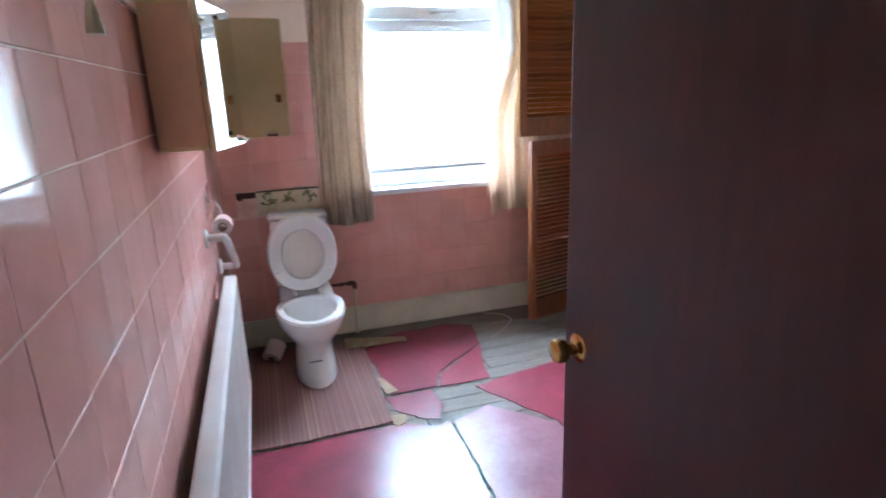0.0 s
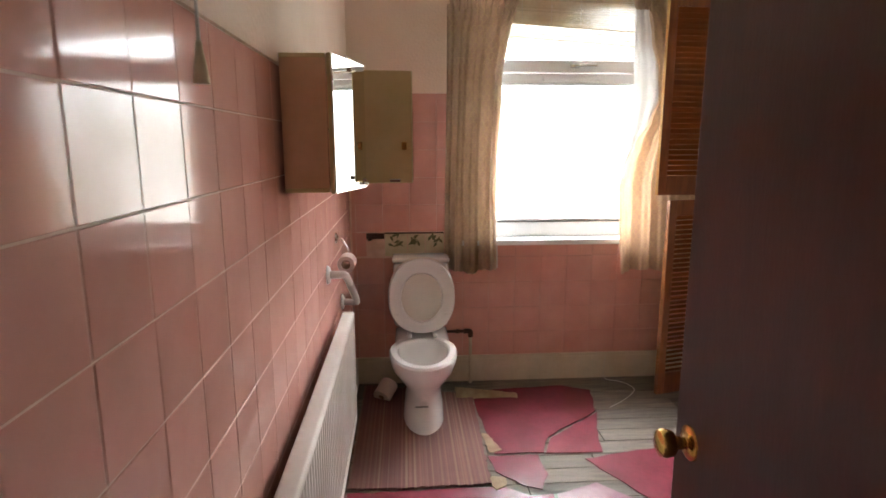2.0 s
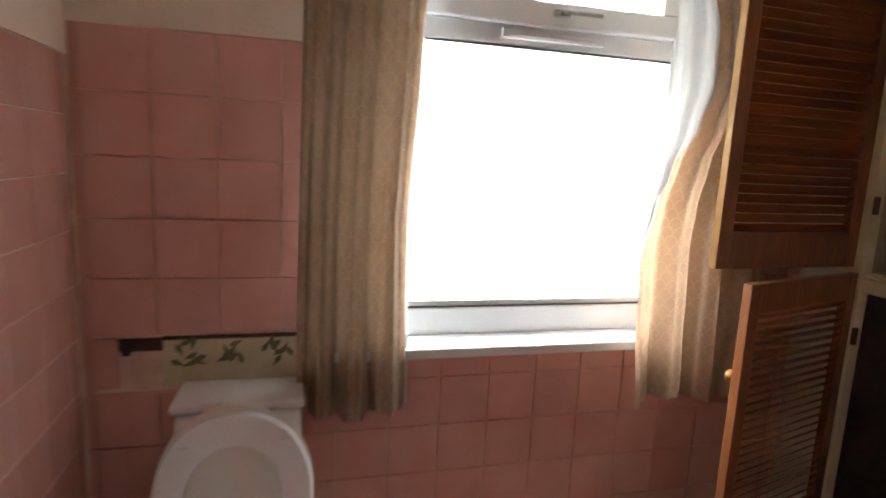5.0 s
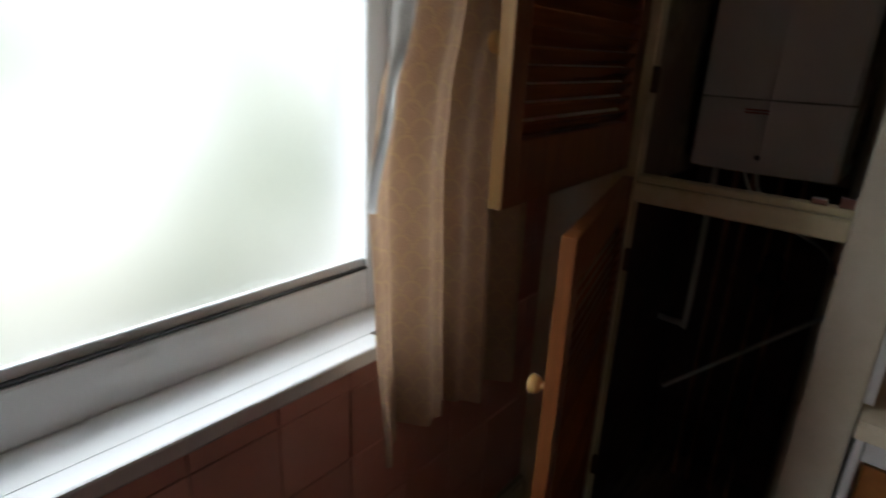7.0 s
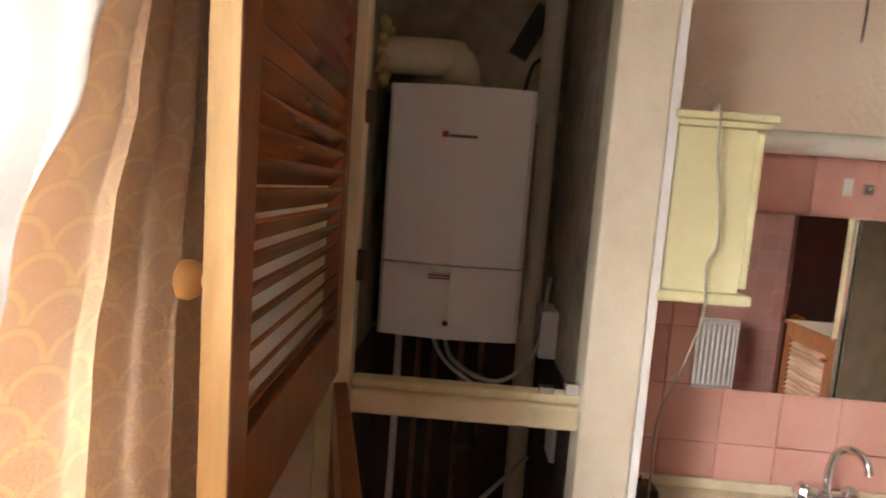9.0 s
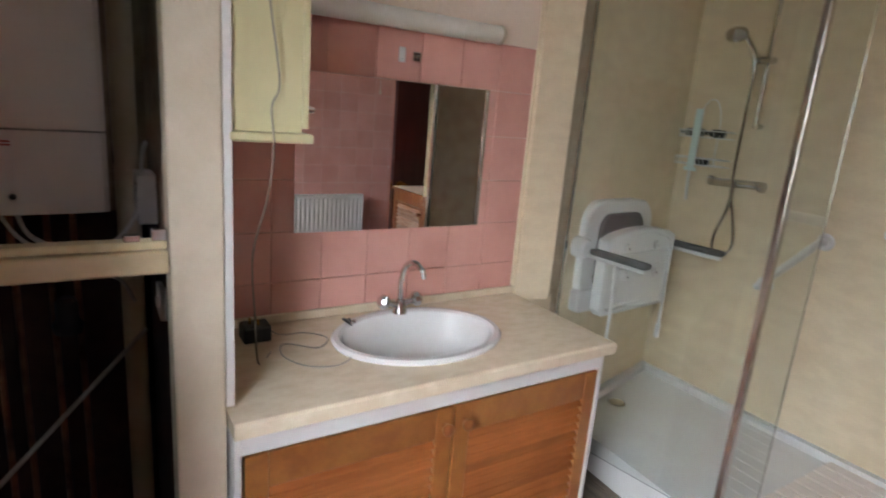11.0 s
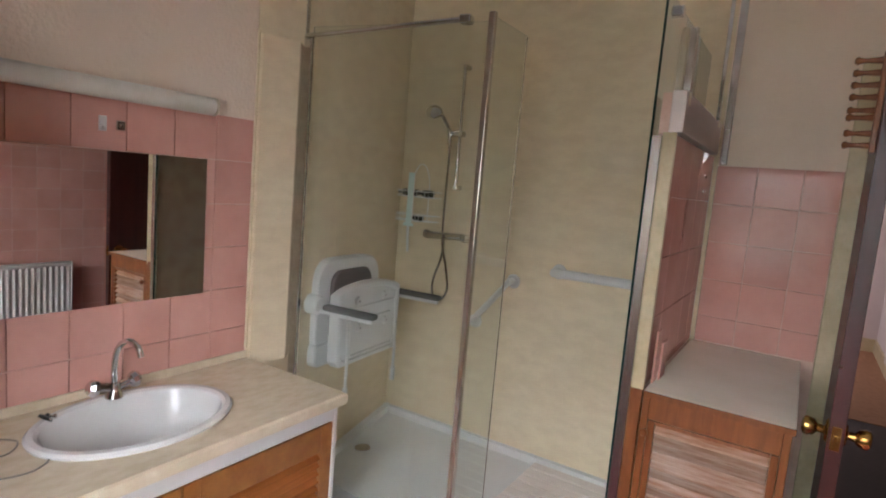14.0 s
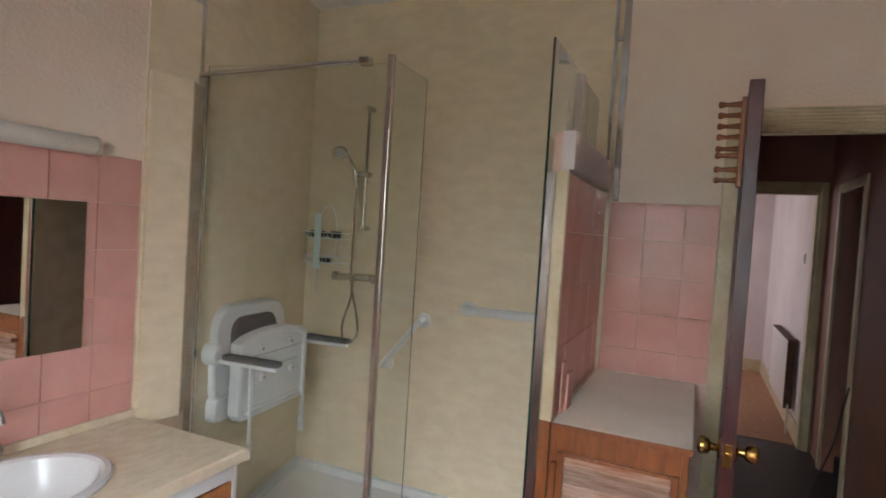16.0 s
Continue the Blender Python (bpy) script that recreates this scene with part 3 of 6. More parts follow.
part("plate", boxes((0.0, 0.012, -0.043, 0.043, -0.043, 0.043, 0.004)), PLASTIC, sw)
part("rocker", boxes((0.0122, 0.017, -0.008, 0.008, -0.014, 0.014, 0.002)), PLASTIC, sw)
hc = thing("hall_cable", pose(0, 0, 0), "slack black cable hanging beside the hall side door", "cable")
part("cord", tube(smooth_path([(0.105, -4.74, 0.78), (0.12, -4.80, 0.60), (0.13, -4.92, 0.35), (0.17, -5.02, 0.12), (0.25, -4.87, 0.006), (0.21, -4.52, 0.006)], 6), 0.006, 7), BLACK, hc, "", True)
area("bedroom_daylight", pose(2.95, -7.75, 1.5, 0, 90, 0), 1.1, 1.4, 26, (1.0, 0.95, 0.93))

# outside of the window: sky glow and a blurred garden
def backdrop_mat():
    m = bpy.data.materials.new("bright_garden_distance")
    m.use_nodes = True
    nt = m.node_tree
    n, l = nt.nodes, nt.links
    n.remove(n["Principled BSDF"])
    em = n.new("ShaderNodeEmission")
    tc = n.new("ShaderNodeTexCoord")
    nz = n.new("ShaderNodeTexNoise")
    nz.inputs["Scale"].default_value, nz.inputs["Detail"].default_value = 0.8, 1.0
    l.new(tc.outputs["Object"], nz.inputs["Vector"])
    rp = n.new("ShaderNodeValToRGB")
    cr = rp.color_ramp
    cr.elements[0].position, cr.elements[0].color = 0.36, (0.024, 0.034, 0.017, 1)
    cr.elements[1].position, cr.elements[1].color = 0.68, (0.34, 0.35, 0.34, 1)
    for at, col in ((0.45, (0.048, 0.053, 0.034, 1)), (0.55, (0.120, 0.112, 0.085, 1))):
        e = cr.elements.new(at)
        e.color = col
    l.new(nz.outputs[0], rp.inputs[0])
    sep = n.new("ShaderNodeSeparateXYZ")
    l.new(tc.outputs["Object"], sep.inputs[0])
    mr = n.new("ShaderNodeMapRange")
    mr.inputs[1].default_value, mr.inputs[2].default_value = 2.0, 2.8
    l.new(sep.outputs[2], mr.inputs[0])
    mx = n.new("ShaderNodeMix")
    mx.data_type = "RGBA"
    mx.inputs[7].default_value = (0.95, 1.0, 1.0, 1)
    l.new(mr.outputs[0], mx.inputs[0])
    l.new(rp.outputs[0], mx.inputs[6])
    gap = n.new("ShaderNodeVectorMath")
    gap.operation = "DISTANCE"
    gap.inputs[1].default_value = (2.55, 3.4, 1.0)
    l.new(tc.outputs["Object"], gap.inputs[0])
    near = n.new("ShaderNodeMapRange")
    near.interpolation_type = "SMOOTHSTEP"
    near.inputs[1].default_value, near.inputs[2].default_value, near.inputs[3].default_value, near.inputs[4].default_value = 0.08, 0.40, 1.0, 0.0
    l.new(gap.outputs["Value"], near.inputs[0])
    mx2 = n.new("ShaderNodeMix")
    mx2.data_type = "RGBA"
    mx2.inputs[7].default_value = (0.30, 0.32, 0.33, 1)
    l.new(near.outputs[0], mx2.inputs[0])
    l.new(mx.outputs[2], mx2.inputs[6])
    l.new(mx2.outputs[2], em.inputs[0])
    em.inputs[1].default_value = GLOW
    l.new(em.outputs[0], n["Material Output"].inputs[0])
    return m


GLOW = 40.0
bm = bmesh.new()
vs = [bm.verts.new(p) for p in ((-5, 3.4, -0.6), (8, 3.4, -0.6), (8, 3.4, 9.5), (-5, 3.4, 9.5))]
bm.faces.new(vs)
structure("backdrop", bm, backdrop_mat(), "bright blurred garden and sky outside the window")
structure("ground", box(-60, 60, 0.26, 120, -3.2, -3.0), mat("outdoor_ground", (0.08, 0.10, 0.05), 0.9), "ground outside far below the window")

# ---- toilet ----
toilet = thing("toilet", pose(0.395, 0, 0), "white ceramic toilet with its lid raised", "toilet")
rings = [egg(0, -0.47, 0.115, 0.265, 0.20, 0.006), egg(0, -0.47, 0.118, 0.268, 0.20, 0.02), egg(0, -0.47, 0.110, 0.24, 0.20, 0.10),
         egg(0, -0.47, 0.103, 0.215, 0.20, 0.18), egg(0, -0.48, 0.112, 0.225, 0.21, 0.235), egg(0, -0.49, 0.150, 0.265, 0.20, 0.285),
         egg(0, -0.50, 0.178, 0.295, 0.19, 0.335), egg(0, -0.50, 0.189, 0.310, 0.18, 0.385), egg(0, -0.50, 0.190, 0.312, 0.18, 0.405),
         egg(0, -0.50, 0.182, 0.303, 0.172, 0.418), egg(0, -0.50, 0.150, 0.265, 0.14, 0.418), egg(0, -0.50, 0.140, 0.252, 0.13, 0.408),
         egg(0, -0.50, 0.136, 0.245, 0.125, 0.37), egg(0, -0.49, 0.120, 0.19, 0.11, 0.30), egg(0, -0.48, 0.07, 0.10, 0.07, 0.23), egg(0, -0.47, 0.03, 0.04, 0.03, 0.215)]
part("bowl", loft(rings), CERAMIC, toilet, smooth=True)
part("back_shelf", boxes((-0.16, 0.16, -0.36, -0.10, 0.37, 0.415, 0.02, 3)), CERAMIC, toilet, smooth=True)
part("outlet", loft([egg(0, -0.20, 0.07, 0.10, 0.10, z) for z in (0.01, 0.2, 0.37)]), CERAMIC, toilet, smooth=True)
part("water", loft([egg(0, -0.48, 0.082, 0.115, 0.08, 0.238), egg(0, -0.48, 0.083, 0.116, 0.081, 0.242)]), GLASS, toilet)
part("cistern", boxes((-0.168, 0.168, -0.185, -0.005, 0.43, 0.835, 0.03, 3), ), CERAMIC, toilet, smooth=True)
part("cistern_lid", boxes((-0.175, 0.175, -0.19, -0.004, 0.8355, 0.865, 0.014, 3)), CERAMIC, toilet, smooth=True)
# raised lid and seat, leaning back on the cistern
tilt = pose(0, -0.315, 0.44, 85, 0, 0)


def plate(z0, z1, rx, ln, hole=None):
    """Seat shape lying in x and y, hinged at y = 0, as long as ln."""
    bm = bmesh.new()
    outer = lambda s, z: [(x * s, y, z) for x, y, z in egg(0, -ln * 0.47, rx * s, ln * 0.53 * s, ln * 0.47 * s, z, 40, 2.25)]
    if hole:
        hx, hl = hole
        inner = lambda s, z: egg(0, -ln * 0.48, hx * s, hl * 0.5 * s, hl * 0.5 * s, z, 40, 2.1)
        rg = [outer(0.98, z0), outer(1.0, (z0 + z1) / 2), outer(0.97, z1), inner(1.05, z1), inner(1.0, (z0 + z1) / 2), inner(1.04, z0)]
        add_loft(bm, rg + [rg[0]], False, False)
        bmesh.ops.remove_doubles(bm, verts=bm.verts, dist=0.00001)
    else:
        add_loft(bm, [outer(0.98, z0), outer(1.0, (z0 + z1) / 2), outer(0.96, z1)])
    bmesh.ops.transform(bm, matrix=Matrix(((1, 0, 0, 0), (0, -1, 0, 0), (0, 0, -1, 0), (0, 0, 0, 1))), verts=bm.verts)
    bmesh.ops.transform(bm, matrix=tilt, verts=bm.verts)
    return bm


part("lid", plate(0.030, 0.018, 0.198, 0.452), LIDCREAM, toilet, "white plastic lid, raised", True)
part("seat", plate(-0.018, 0.014, 0.196, 0.445, (0.118, 0.285)), PLASTIC, toilet, "white plastic seat ring, raised", True)
for x in (-0.075, 0.075):
    part("hinge", boxes((x - 0.014, x + 0.014, -0.345, -0.305, 0.4155, 0.448, 0.006)), PLASTIC, toilet)
pads = [(-0.145, 0.12), (0.145, 0.12), (-0.12, 0.36), (0.12, 0.36)]
for px, py in pads:
    part("buffer", box(px - 0.014, px + 0.014, py - 0.008, py + 0.008, 0.018, 0.026, 0.003, 2, tilt), PLASTIC, toilet)
part("print_mark", box(-0.05, 0.02, -0.7005, -0.698, 0.155, 0.162), GREYPAD, toilet)

roll_f = thing("toilet_roll", pose(0.17, -0.25, 0.055, 0, 62, 60), "pale pink toilet roll lying on the floor by the pan", "toilet roll")
part("paper", lathe([(0.02, -0.055), (0.054, -0.055), (0.055, -0.05), (0.055, 0.05), (0.054, 0.055), (0.02, 0.055), (0.02, -0.055)], 28), PAPER, roll_f, smooth=True)
part("core", lathe([(0.0175, -0.054), (0.0195, -0.054), (0.0195, 0.054), (0.0175, 0.054), (0.0175, -0.054)], 20), CARD, roll_f, smooth=True)

# water pipe at the wall
wp = thing("water_pipe", pose(0, 0, 0), "rusty old water pipe with elbow beside the toilet", "pipe")
part("riser", tube([(0.714, -0.045, 0.0), (0.714, -0.045, 0.33)], 0.010, 12), CREAMDIRTY, wp, "cream painted vertical pipe", True)
part("elbow", tube(smooth_path([(0.714, -0.045, 0.315), (0.714, -0.045, 0.345), (0.70, -0.045, 0.353), (0.67, -0.045, 0.353)], 4), 0.016, 12), RUST, wp, "rusted elbow joint", True)
part("branch", tube([(0.69, -0.045, 0.353), (0.50, -0.045, 0.353)], 0.009, 12), RUST, wp, "", True)
part("collar", tube([(0.64, -0.045, 0.353), (0.62, -0.045, 0.353)], 0.014, 12), RUST, wp, "", True)

# torn lino curl behind the pan
curl = bmesh.new()
rnd = random.Random(4)
grid = []
for i in range(9):
    row = []
    for j in range(6):
        u, v = i / 8, j / 5
        row.append(curl.verts.new((0.60 + 0.38 * u, -0.30 + 0.14 * v - 0.07 * u * v, 0.004 + 0.055 * math.sin(math.pi * min(1, v * 1.2)) * (1 - u * 0.8) + rnd.uniform(0, 0.006))))
    grid.append(row)
for i in range(8):
    for j in range(5):
        curl.faces.new((grid[i][j], grid[i + 1][j], grid[i + 1][j + 1], grid[i][j + 1]))
bmesh.ops.solidify(curl, geom=curl.faces[:], thickness=0.004)
tagged(part("torn_lino", curl, TORN, None, "", True), "torn curled scrap of brown-backed lino by the pipe", "lino scrap")

# ---- mirrored wall cabinet ----
cab = thing("mirror_cabinet", pose(0, 0, 0), "aged cream bathroom cabinet with mirror front and one door open", "cabinet")
CY0, CY1, CZ0, CZ1 = -1.89, -1.47, 1.405, 1.785
for nm, bb in (("bottom_panel", (XL + 0.001, 0.095, CY0, CY1, CZ0, CZ0 + 0.012, 0.002)), ("top_panel", (XL + 0.001, 0.095, CY0, CY1, CZ1 - 0.012, CZ1, 0.002)),
               ("side_panel", (XL + 0.001, 0.095, CY0, CY0 + 0.012, CZ0 + 0.0122, CZ1 - 0.0122)), ("side_panel", (XL + 0.001, 0.095, CY1 - 0.012, CY1, CZ0 + 0.0122, CZ1 - 0.0122)),
               ("back_panel", (XL + 0.001, XL + 0.006, CY0 + 0.0122, CY1 - 0.0122, CZ0 + 0.0122, CZ1 - 0.0122)), ("shelf", (XL + 0.0065, 0.085, CY0 + 0.0122, CY1 - 0.0122, 1.58, 1.588))):
    part(nm, boxes(bb), CABSIDE if nm == "side_panel" else OLIVE, cab)
ajar = pose(0.104, CY0 + 0.003, 0, 0, 0, 75.5)
dr = part("door", box(0.0, 0.272, -0.006, 0.006, CZ0 - 0.004, CZ1 + 0.002, 0.002, 2, ajar), OLIVE, cab, "mirrored cabinet door standing ajar")
part("mirror_glass", box(0.002, 0.270, -0.0105, -0.0062, CZ0 - 0.003, CZ1, 0, 2, ajar), MIRROR, dr, "mirror glass with dark edge")
part("knob", box(0.235, 0.25, -0.026, -0.0107, CZ0 + 0.004, CZ0 + 0.016, 0.003, 2, ajar), CHROME, dr)
for z in (CZ0 + 0.035, CZ1 - 0.028):
    part("screw", lathe([(0.0, 0.007), (0.005, 0.006), (0.0065, 0.0), (0.0, 0.0)], 14, ajar @ pose(0.135, -0.0106, z, 90, 0, 0)), RUST, dr, "dark mirror screw")
od = pose(0.112, CY1 - 0.012, 0, 0, 0, 6)
d2 = part("door", box(0.0, 0.222, -0.008, 0.008, CZ0 - 0.002, CZ1 + 0.006, 0.002, 2, od), OLIVE, cab, "open cabinet door seen from its plain inside")
part("edge_strip", box(0.2222, 0.226, -0.009, 0.009, CZ0 - 0.002, CZ1 + 0.006, 0.001, 1, od), YELLOWCAB, d2)
part("mirror_glass", box(0.002, 0.220, 0.0082, 0.0122, CZ0, CZ1, 0, 2, od), MIRROR, d2)
for z in (1.48, 1.70):
    part("hinge", boxes((0.0955, 0.125, CY1 - 0.024, CY1 - 0.021, z - 0.02, z + 0.02, 0.001)), RUST, cab, "tarnished metal hinge")
part("catch", box(0.185, 0.203, -0.016, -0.0082, 1.52, 1.548, 0.003, 2, od), BRASS, d2)
part("handle", box(0.14, 0.18, -0.020, -0.0082, CZ0 + 0.002, CZ0 + 0.014, 0.003, 2, od), CHROME, d2)

# pull cord near the door
pc = thing("pull_cord", pose(0.05, -2.74, 0), "light pull cord with a cream acorn end hanging from the ceiling", "pull cord")
part("cord", tube([(0, 0, ZC), (0, 0, 1.67)], 0.0022, 6), WHITECABLE, pc)
part("pull", lathe([(0.0, 1.672), (0.004, 1.67), (0.005, 1.655), (0.0075, 1.645), (0.010, 1.625), (0.0105, 1.618), (0.0, 1.617)], 16), OLDPLASTIC, pc, "", True)
part("ceiling_rose", lathe([(0.0, ZC - 0.03), (0.035, ZC - 0.028), (0.04, ZC), (0.0, ZC)], 20), OLDPLASTIC, pc)

# ---- radiator ----
rad = thing("radiator", pose(-0.045, 0, 0), "white ribbed panel radiator under the tiled wall", "radiator")
RY0, RY1, RZ0, RZ1 = -2.62, -0.90, 0.20, 0.755
bm = bmesh.new()
n = 44
front = []
for k in range(n * 4 + 1):
    ph = k % 4
    front.append((0.082 if ph in (0, 3) else 0.098, RY0 + (RY1 - RY0) * k / (n * 4)))
prof = front + [(0.06, RY1), (0.06, RY0)]
a = [bm.verts.new((x, y, RZ0 + 0.03)) for x, y in prof]
b = [bm.verts.new((x, y, RZ1 - 0.03)) for x, y in prof]
for k in range(len(a)):
    bm.faces.new((a[k], a[(k + 1) % len(a)], b[(k + 1) % len(a)], b[k]))
part("ribbed_panel", bm, RADWHITE, rad)
part("header", boxes((0.045, 0.102, RY0, RY1, RZ1 - 0.03, RZ1, 0.01, 3), (0.045, 0.102, RY0, RY1, RZ0, RZ0 + 0.03, 0.01, 3)), RADWHITE, rad, "", True)
part("end_cap", boxes((0.045, 0.101, RY1 + 0.0005, RY1 + 0.008, RZ0, RZ1, 0.003)), RADWHITE, rad)
part("end_cap", boxes((0.045, 0.101, RY0 - 0.008, RY0 - 0.0005, RZ0, RZ1, 0.003)), RADWHITE, rad)
for y in (-2.35, -1.2):
    part("bracket", boxes((0.0155, 0.0595, y - 0.02, y + 0.02, 0.30, 0.65, 0.003)), RADWHITE, rad)
part("valve", tube([(0.07, RY1 + 0.035, 0.0), (0.07, RY1 + 0.035, 0.25)], [0.008, 0.008], 10), COPPER, rad, "", True)
part("valve_cap", lathe([(0.0, 0.44), (0.018, 0.438), (0.02, 0.39), (0.012, 0.37), (0.0, 0.37)], 16, pose(0.07, RY1 + 0.035, -0.13)), PLASTIC, rad, "", True)

# ---- grab rail, paper holder and roll on the tiled wall ----
gr = thing("grab_rail", pose(0, 0, 0), "white plastic cranked grab rail on the tiled wall", "grab rail")
GA, GB = (-1.13, 0.99), (-0.66, 0.735)
pts = smooth_path([(XL + 0.012, GA[0], GA[1]), (0.02, GA[0], GA[1]), (0.045, GA[0] + 0.03, GA[1] - 0.012), (0.052, -0.92, 0.875), (0.052, GB[0] - 0.04, GB[1] + 0.02), (0.04, GB[0], GB[1]), (XL + 0.012, GB[0] + 0.01, GB[1])], 5)
part("tube", tube(pts, 0.0165, 14), PLASTIC, gr, "", True)
for y, z in (GA, (GB[0] + 0.01, GB[1])):
    part("flange", lathe([(0.0, 0.013), (0.032, 0.012), (0.040, 0.004), (0.040, 0.0), (0.0, 0.0)], 24, pose(XL + 0.0005, y, z, 0, 90, 0)), PLASTIC, gr, "", True)
bm = bmesh.new()
for k in range(11):
    t = k / 10
    p = Vector((0.052, -1.0 + 0.26 * t, 0.918 - 0.142 * t))
    add_tube(bm, [p, p + Vector((0, 0.007, -0.0038))], 0.0178, 12)
part("grip_rib", bm, PLASTIC, gr, "ribbed grip", True)
hold = thing("paper_holder", pose(0, 0, 0), "chrome toilet paper holder with wire arm", "paper holder")
part("plate", lathe([(0.0, 0.008), (0.022, 0.006), (0.027, 0.0), (0.0, 0.0)], 20, pose(XL + 0.0005, -0.80, 1.095, 0, 90, 0)), CHROME, hold, "", True)
part("arm", tube(smooth_path([(XL + 0.004, -0.80, 1.095), (0.0, -0.80, 1.085), (0.026, -0.80, 1.04), (0.026, -0.81, 1.005), (0.026, -0.90, 1.0)], 4), 0.003, 8), CHROME, hold, "", True)
rl = thing("toilet_roll", pose(0.026, -0.855, 0.985, 90, 0, 0), "half-used toilet roll on the wall holder", "toilet roll")
part("paper", lathe([(0.0215, -0.05), (0.040, -0.05), (0.041, -0.045), (0.041, 0.045), (0.040, 0.05), (0.0215, 0.05), (0.0215, -0.05)], 28), PAPER, rl, "", True)
part("core", lathe([(0.0185, -0.05), (0.021, -0.05), (0.021, 0.05), (0.0185, 0.05), (0.0185, -0.05)], 20), CARD, rl, "brown card core", True)

# ---- bare strip of old wall above the cistern ----
gp = thing("missing_tile_patch", pose(0, 0, 0), "bare strip of old patterned tiles where pink tiles fell off", "wall patch")
part("old_tiles", boxes((0.175, 0.315, -0.003, 0.0095, 0.845, 0.985), (0.32, 0.425, -0.003, 0.0095, 0.845, 0.985), (0.43, 0.545, -0.003, 0.0095, 0.845, 0.985)), OLDPAPER, gp, "cream old tiles")
part("dark_gap", boxes((0.06, 0.172, -0.001, 0.0095, 0.955, 0.99), (0.175, 0.545, -0.0015, 0.0095, 0.986, 0.994)), RUST, gp)
rnd = random.Random(7)
for cx in (0.245, 0.37, 0.49):
    bm = bmesh.new()
    for k in range(8):
        a0 = rnd.uniform(0, 6.28)
        ox, oz = cx + rnd.uniform(-0.038, 0.038), 0.955 + rnd.uniform(-0.045, 0.025)
        q = [bm.verts.new((ox + 0.022 * c * math.cos(a0) - 0.009 * s * math.sin(a0), -0.0038, oz + 0.022 * c * math.sin(a0) + 0.009 * s * math.cos(a0))) for c, s in ((1, 0), (0.3, 1), (-1, 0), (0.3, -1))]
        bm.faces.new(q)
    part("leaf_print", bm, LEAFGREEN, gp, "dark green leaf pattern")
for x in (0.08, 0.60):
    part("bracket", boxes((x - 0.012, x + 0.012, -0.012, -0.0035 if x < 0.5 else 0.0, 0.945, 0.985, 0.003)), RUST, gp, "rusty fixing")

# ---- floor coverings ----
tagged(part("floor_mat", slab(ragged([(0.03, -0.06), (0.70, -0.25), (0.69, -0.75), (0.685, -1.185), (0.30, -1.195), (0.03, -1.185)], 0.02, 0.006, 3), 0.0045, 0.013), MATM), "frayed striped brown floor mat round the toilet", "mat")
PATCH = [
    ("red lino sheet with cracks beside the mat", LINO, [(0.70, -0.20), (0.95, -0.16), (1.30, -0.14), (1.46, -0.22), (1.40, -0.50), (1.05, -0.78), (0.99, -0.93), (0.74, -0.925)], 11),
    ("broken corner of red lino by the boards", LINO, [(1.405, -0.515), (1.34, -0.70), (1.29, -0.945), (1.0, -0.935), (1.06, -0.79)], 12),
    ("small torn pink lino piece", LINO, [(0.70, -0.945), (0.955, -0.95), (0.965, -1.12), (0.91, -1.235), (0.83, -1.20), (0.72, -1.08)], 13),
    ("pink lino sheet on the boards", LINO, [(1.18, -1.0), (1.42, -0.95), (1.75, -0.90), (2.28, -0.95), (2.30, -2.27), (1.45, -2.15), (1.43, -1.45)], 14),
    ("large worn red lino sheet by the door", LINO, [(0.03, -1.21), (0.72, -1.20), (0.86, -1.28), (0.95, -1.27), (0.93, -1.85), (0.90, -2.40), (0.93, -3.44), (0.12, -3.44), (0.03, -3.20)], 15),
    ("pale worn lino sheet rubbed through to the backing", LINOPALE, [(0.965, -1.275), (1.17, -1.20), (1.42, -1.46), (1.44, -2.16), (0.92, -2.40), (0.945, -1.85)], 16),
]
for lab, mt, pts, sd in PATCH:
    tagged(part("lino_sheet", slab(ragged(pts, 0.05, 0.006, sd), 0.0008, 0.0042), mt), lab, "lino", "torn lino sheets")
tagged(part("lino_scrap", slab(ragged([(0.68, -1.12), (0.76, -1.14), (0.75, -1.20), (0.70, -1.23), (0.685, -1.20)], 0.015, 0.004, 21), 0.0045, 0.009), TORN), "torn pale backing paper scrap", "lino scrap")
tagged(part("lino_scrap", slab(ragged([(0.70, -0.72), (0.735, -0.74), (0.78, -0.90), (0.715, -0.915)], 0.015, 0.004, 22), 0.0045, 0.008), TORN), "torn tan backing paper strip beside the mat", "lino scrap")
tagged(part("lino_scrap", slab(ragged([(2.15, -2.06), (2.30, -2.04), (2.36, -2.08), (2.33, -2.27), (2.14, -2.25), (2.08, -2.18)], 0.03, 0.015, 23), 0.0045, 0.006), TORN), "torn beige lino backing by the shower tray", "lino scrap")
st = tagged(part("loose_string", tube(smooth_path([(1.62, -0.03, 0.16), (1.61, -0.05, 0.012), (1.70, -0.12, 0.008), (1.74, -0.24, 0.008), (1.62, -0.38, 0.008), (1.50, -0.47, 0.008)], 5), 0.0022, 6), WHITECABLE), "thin loose string trailing over the floorboards", "string")

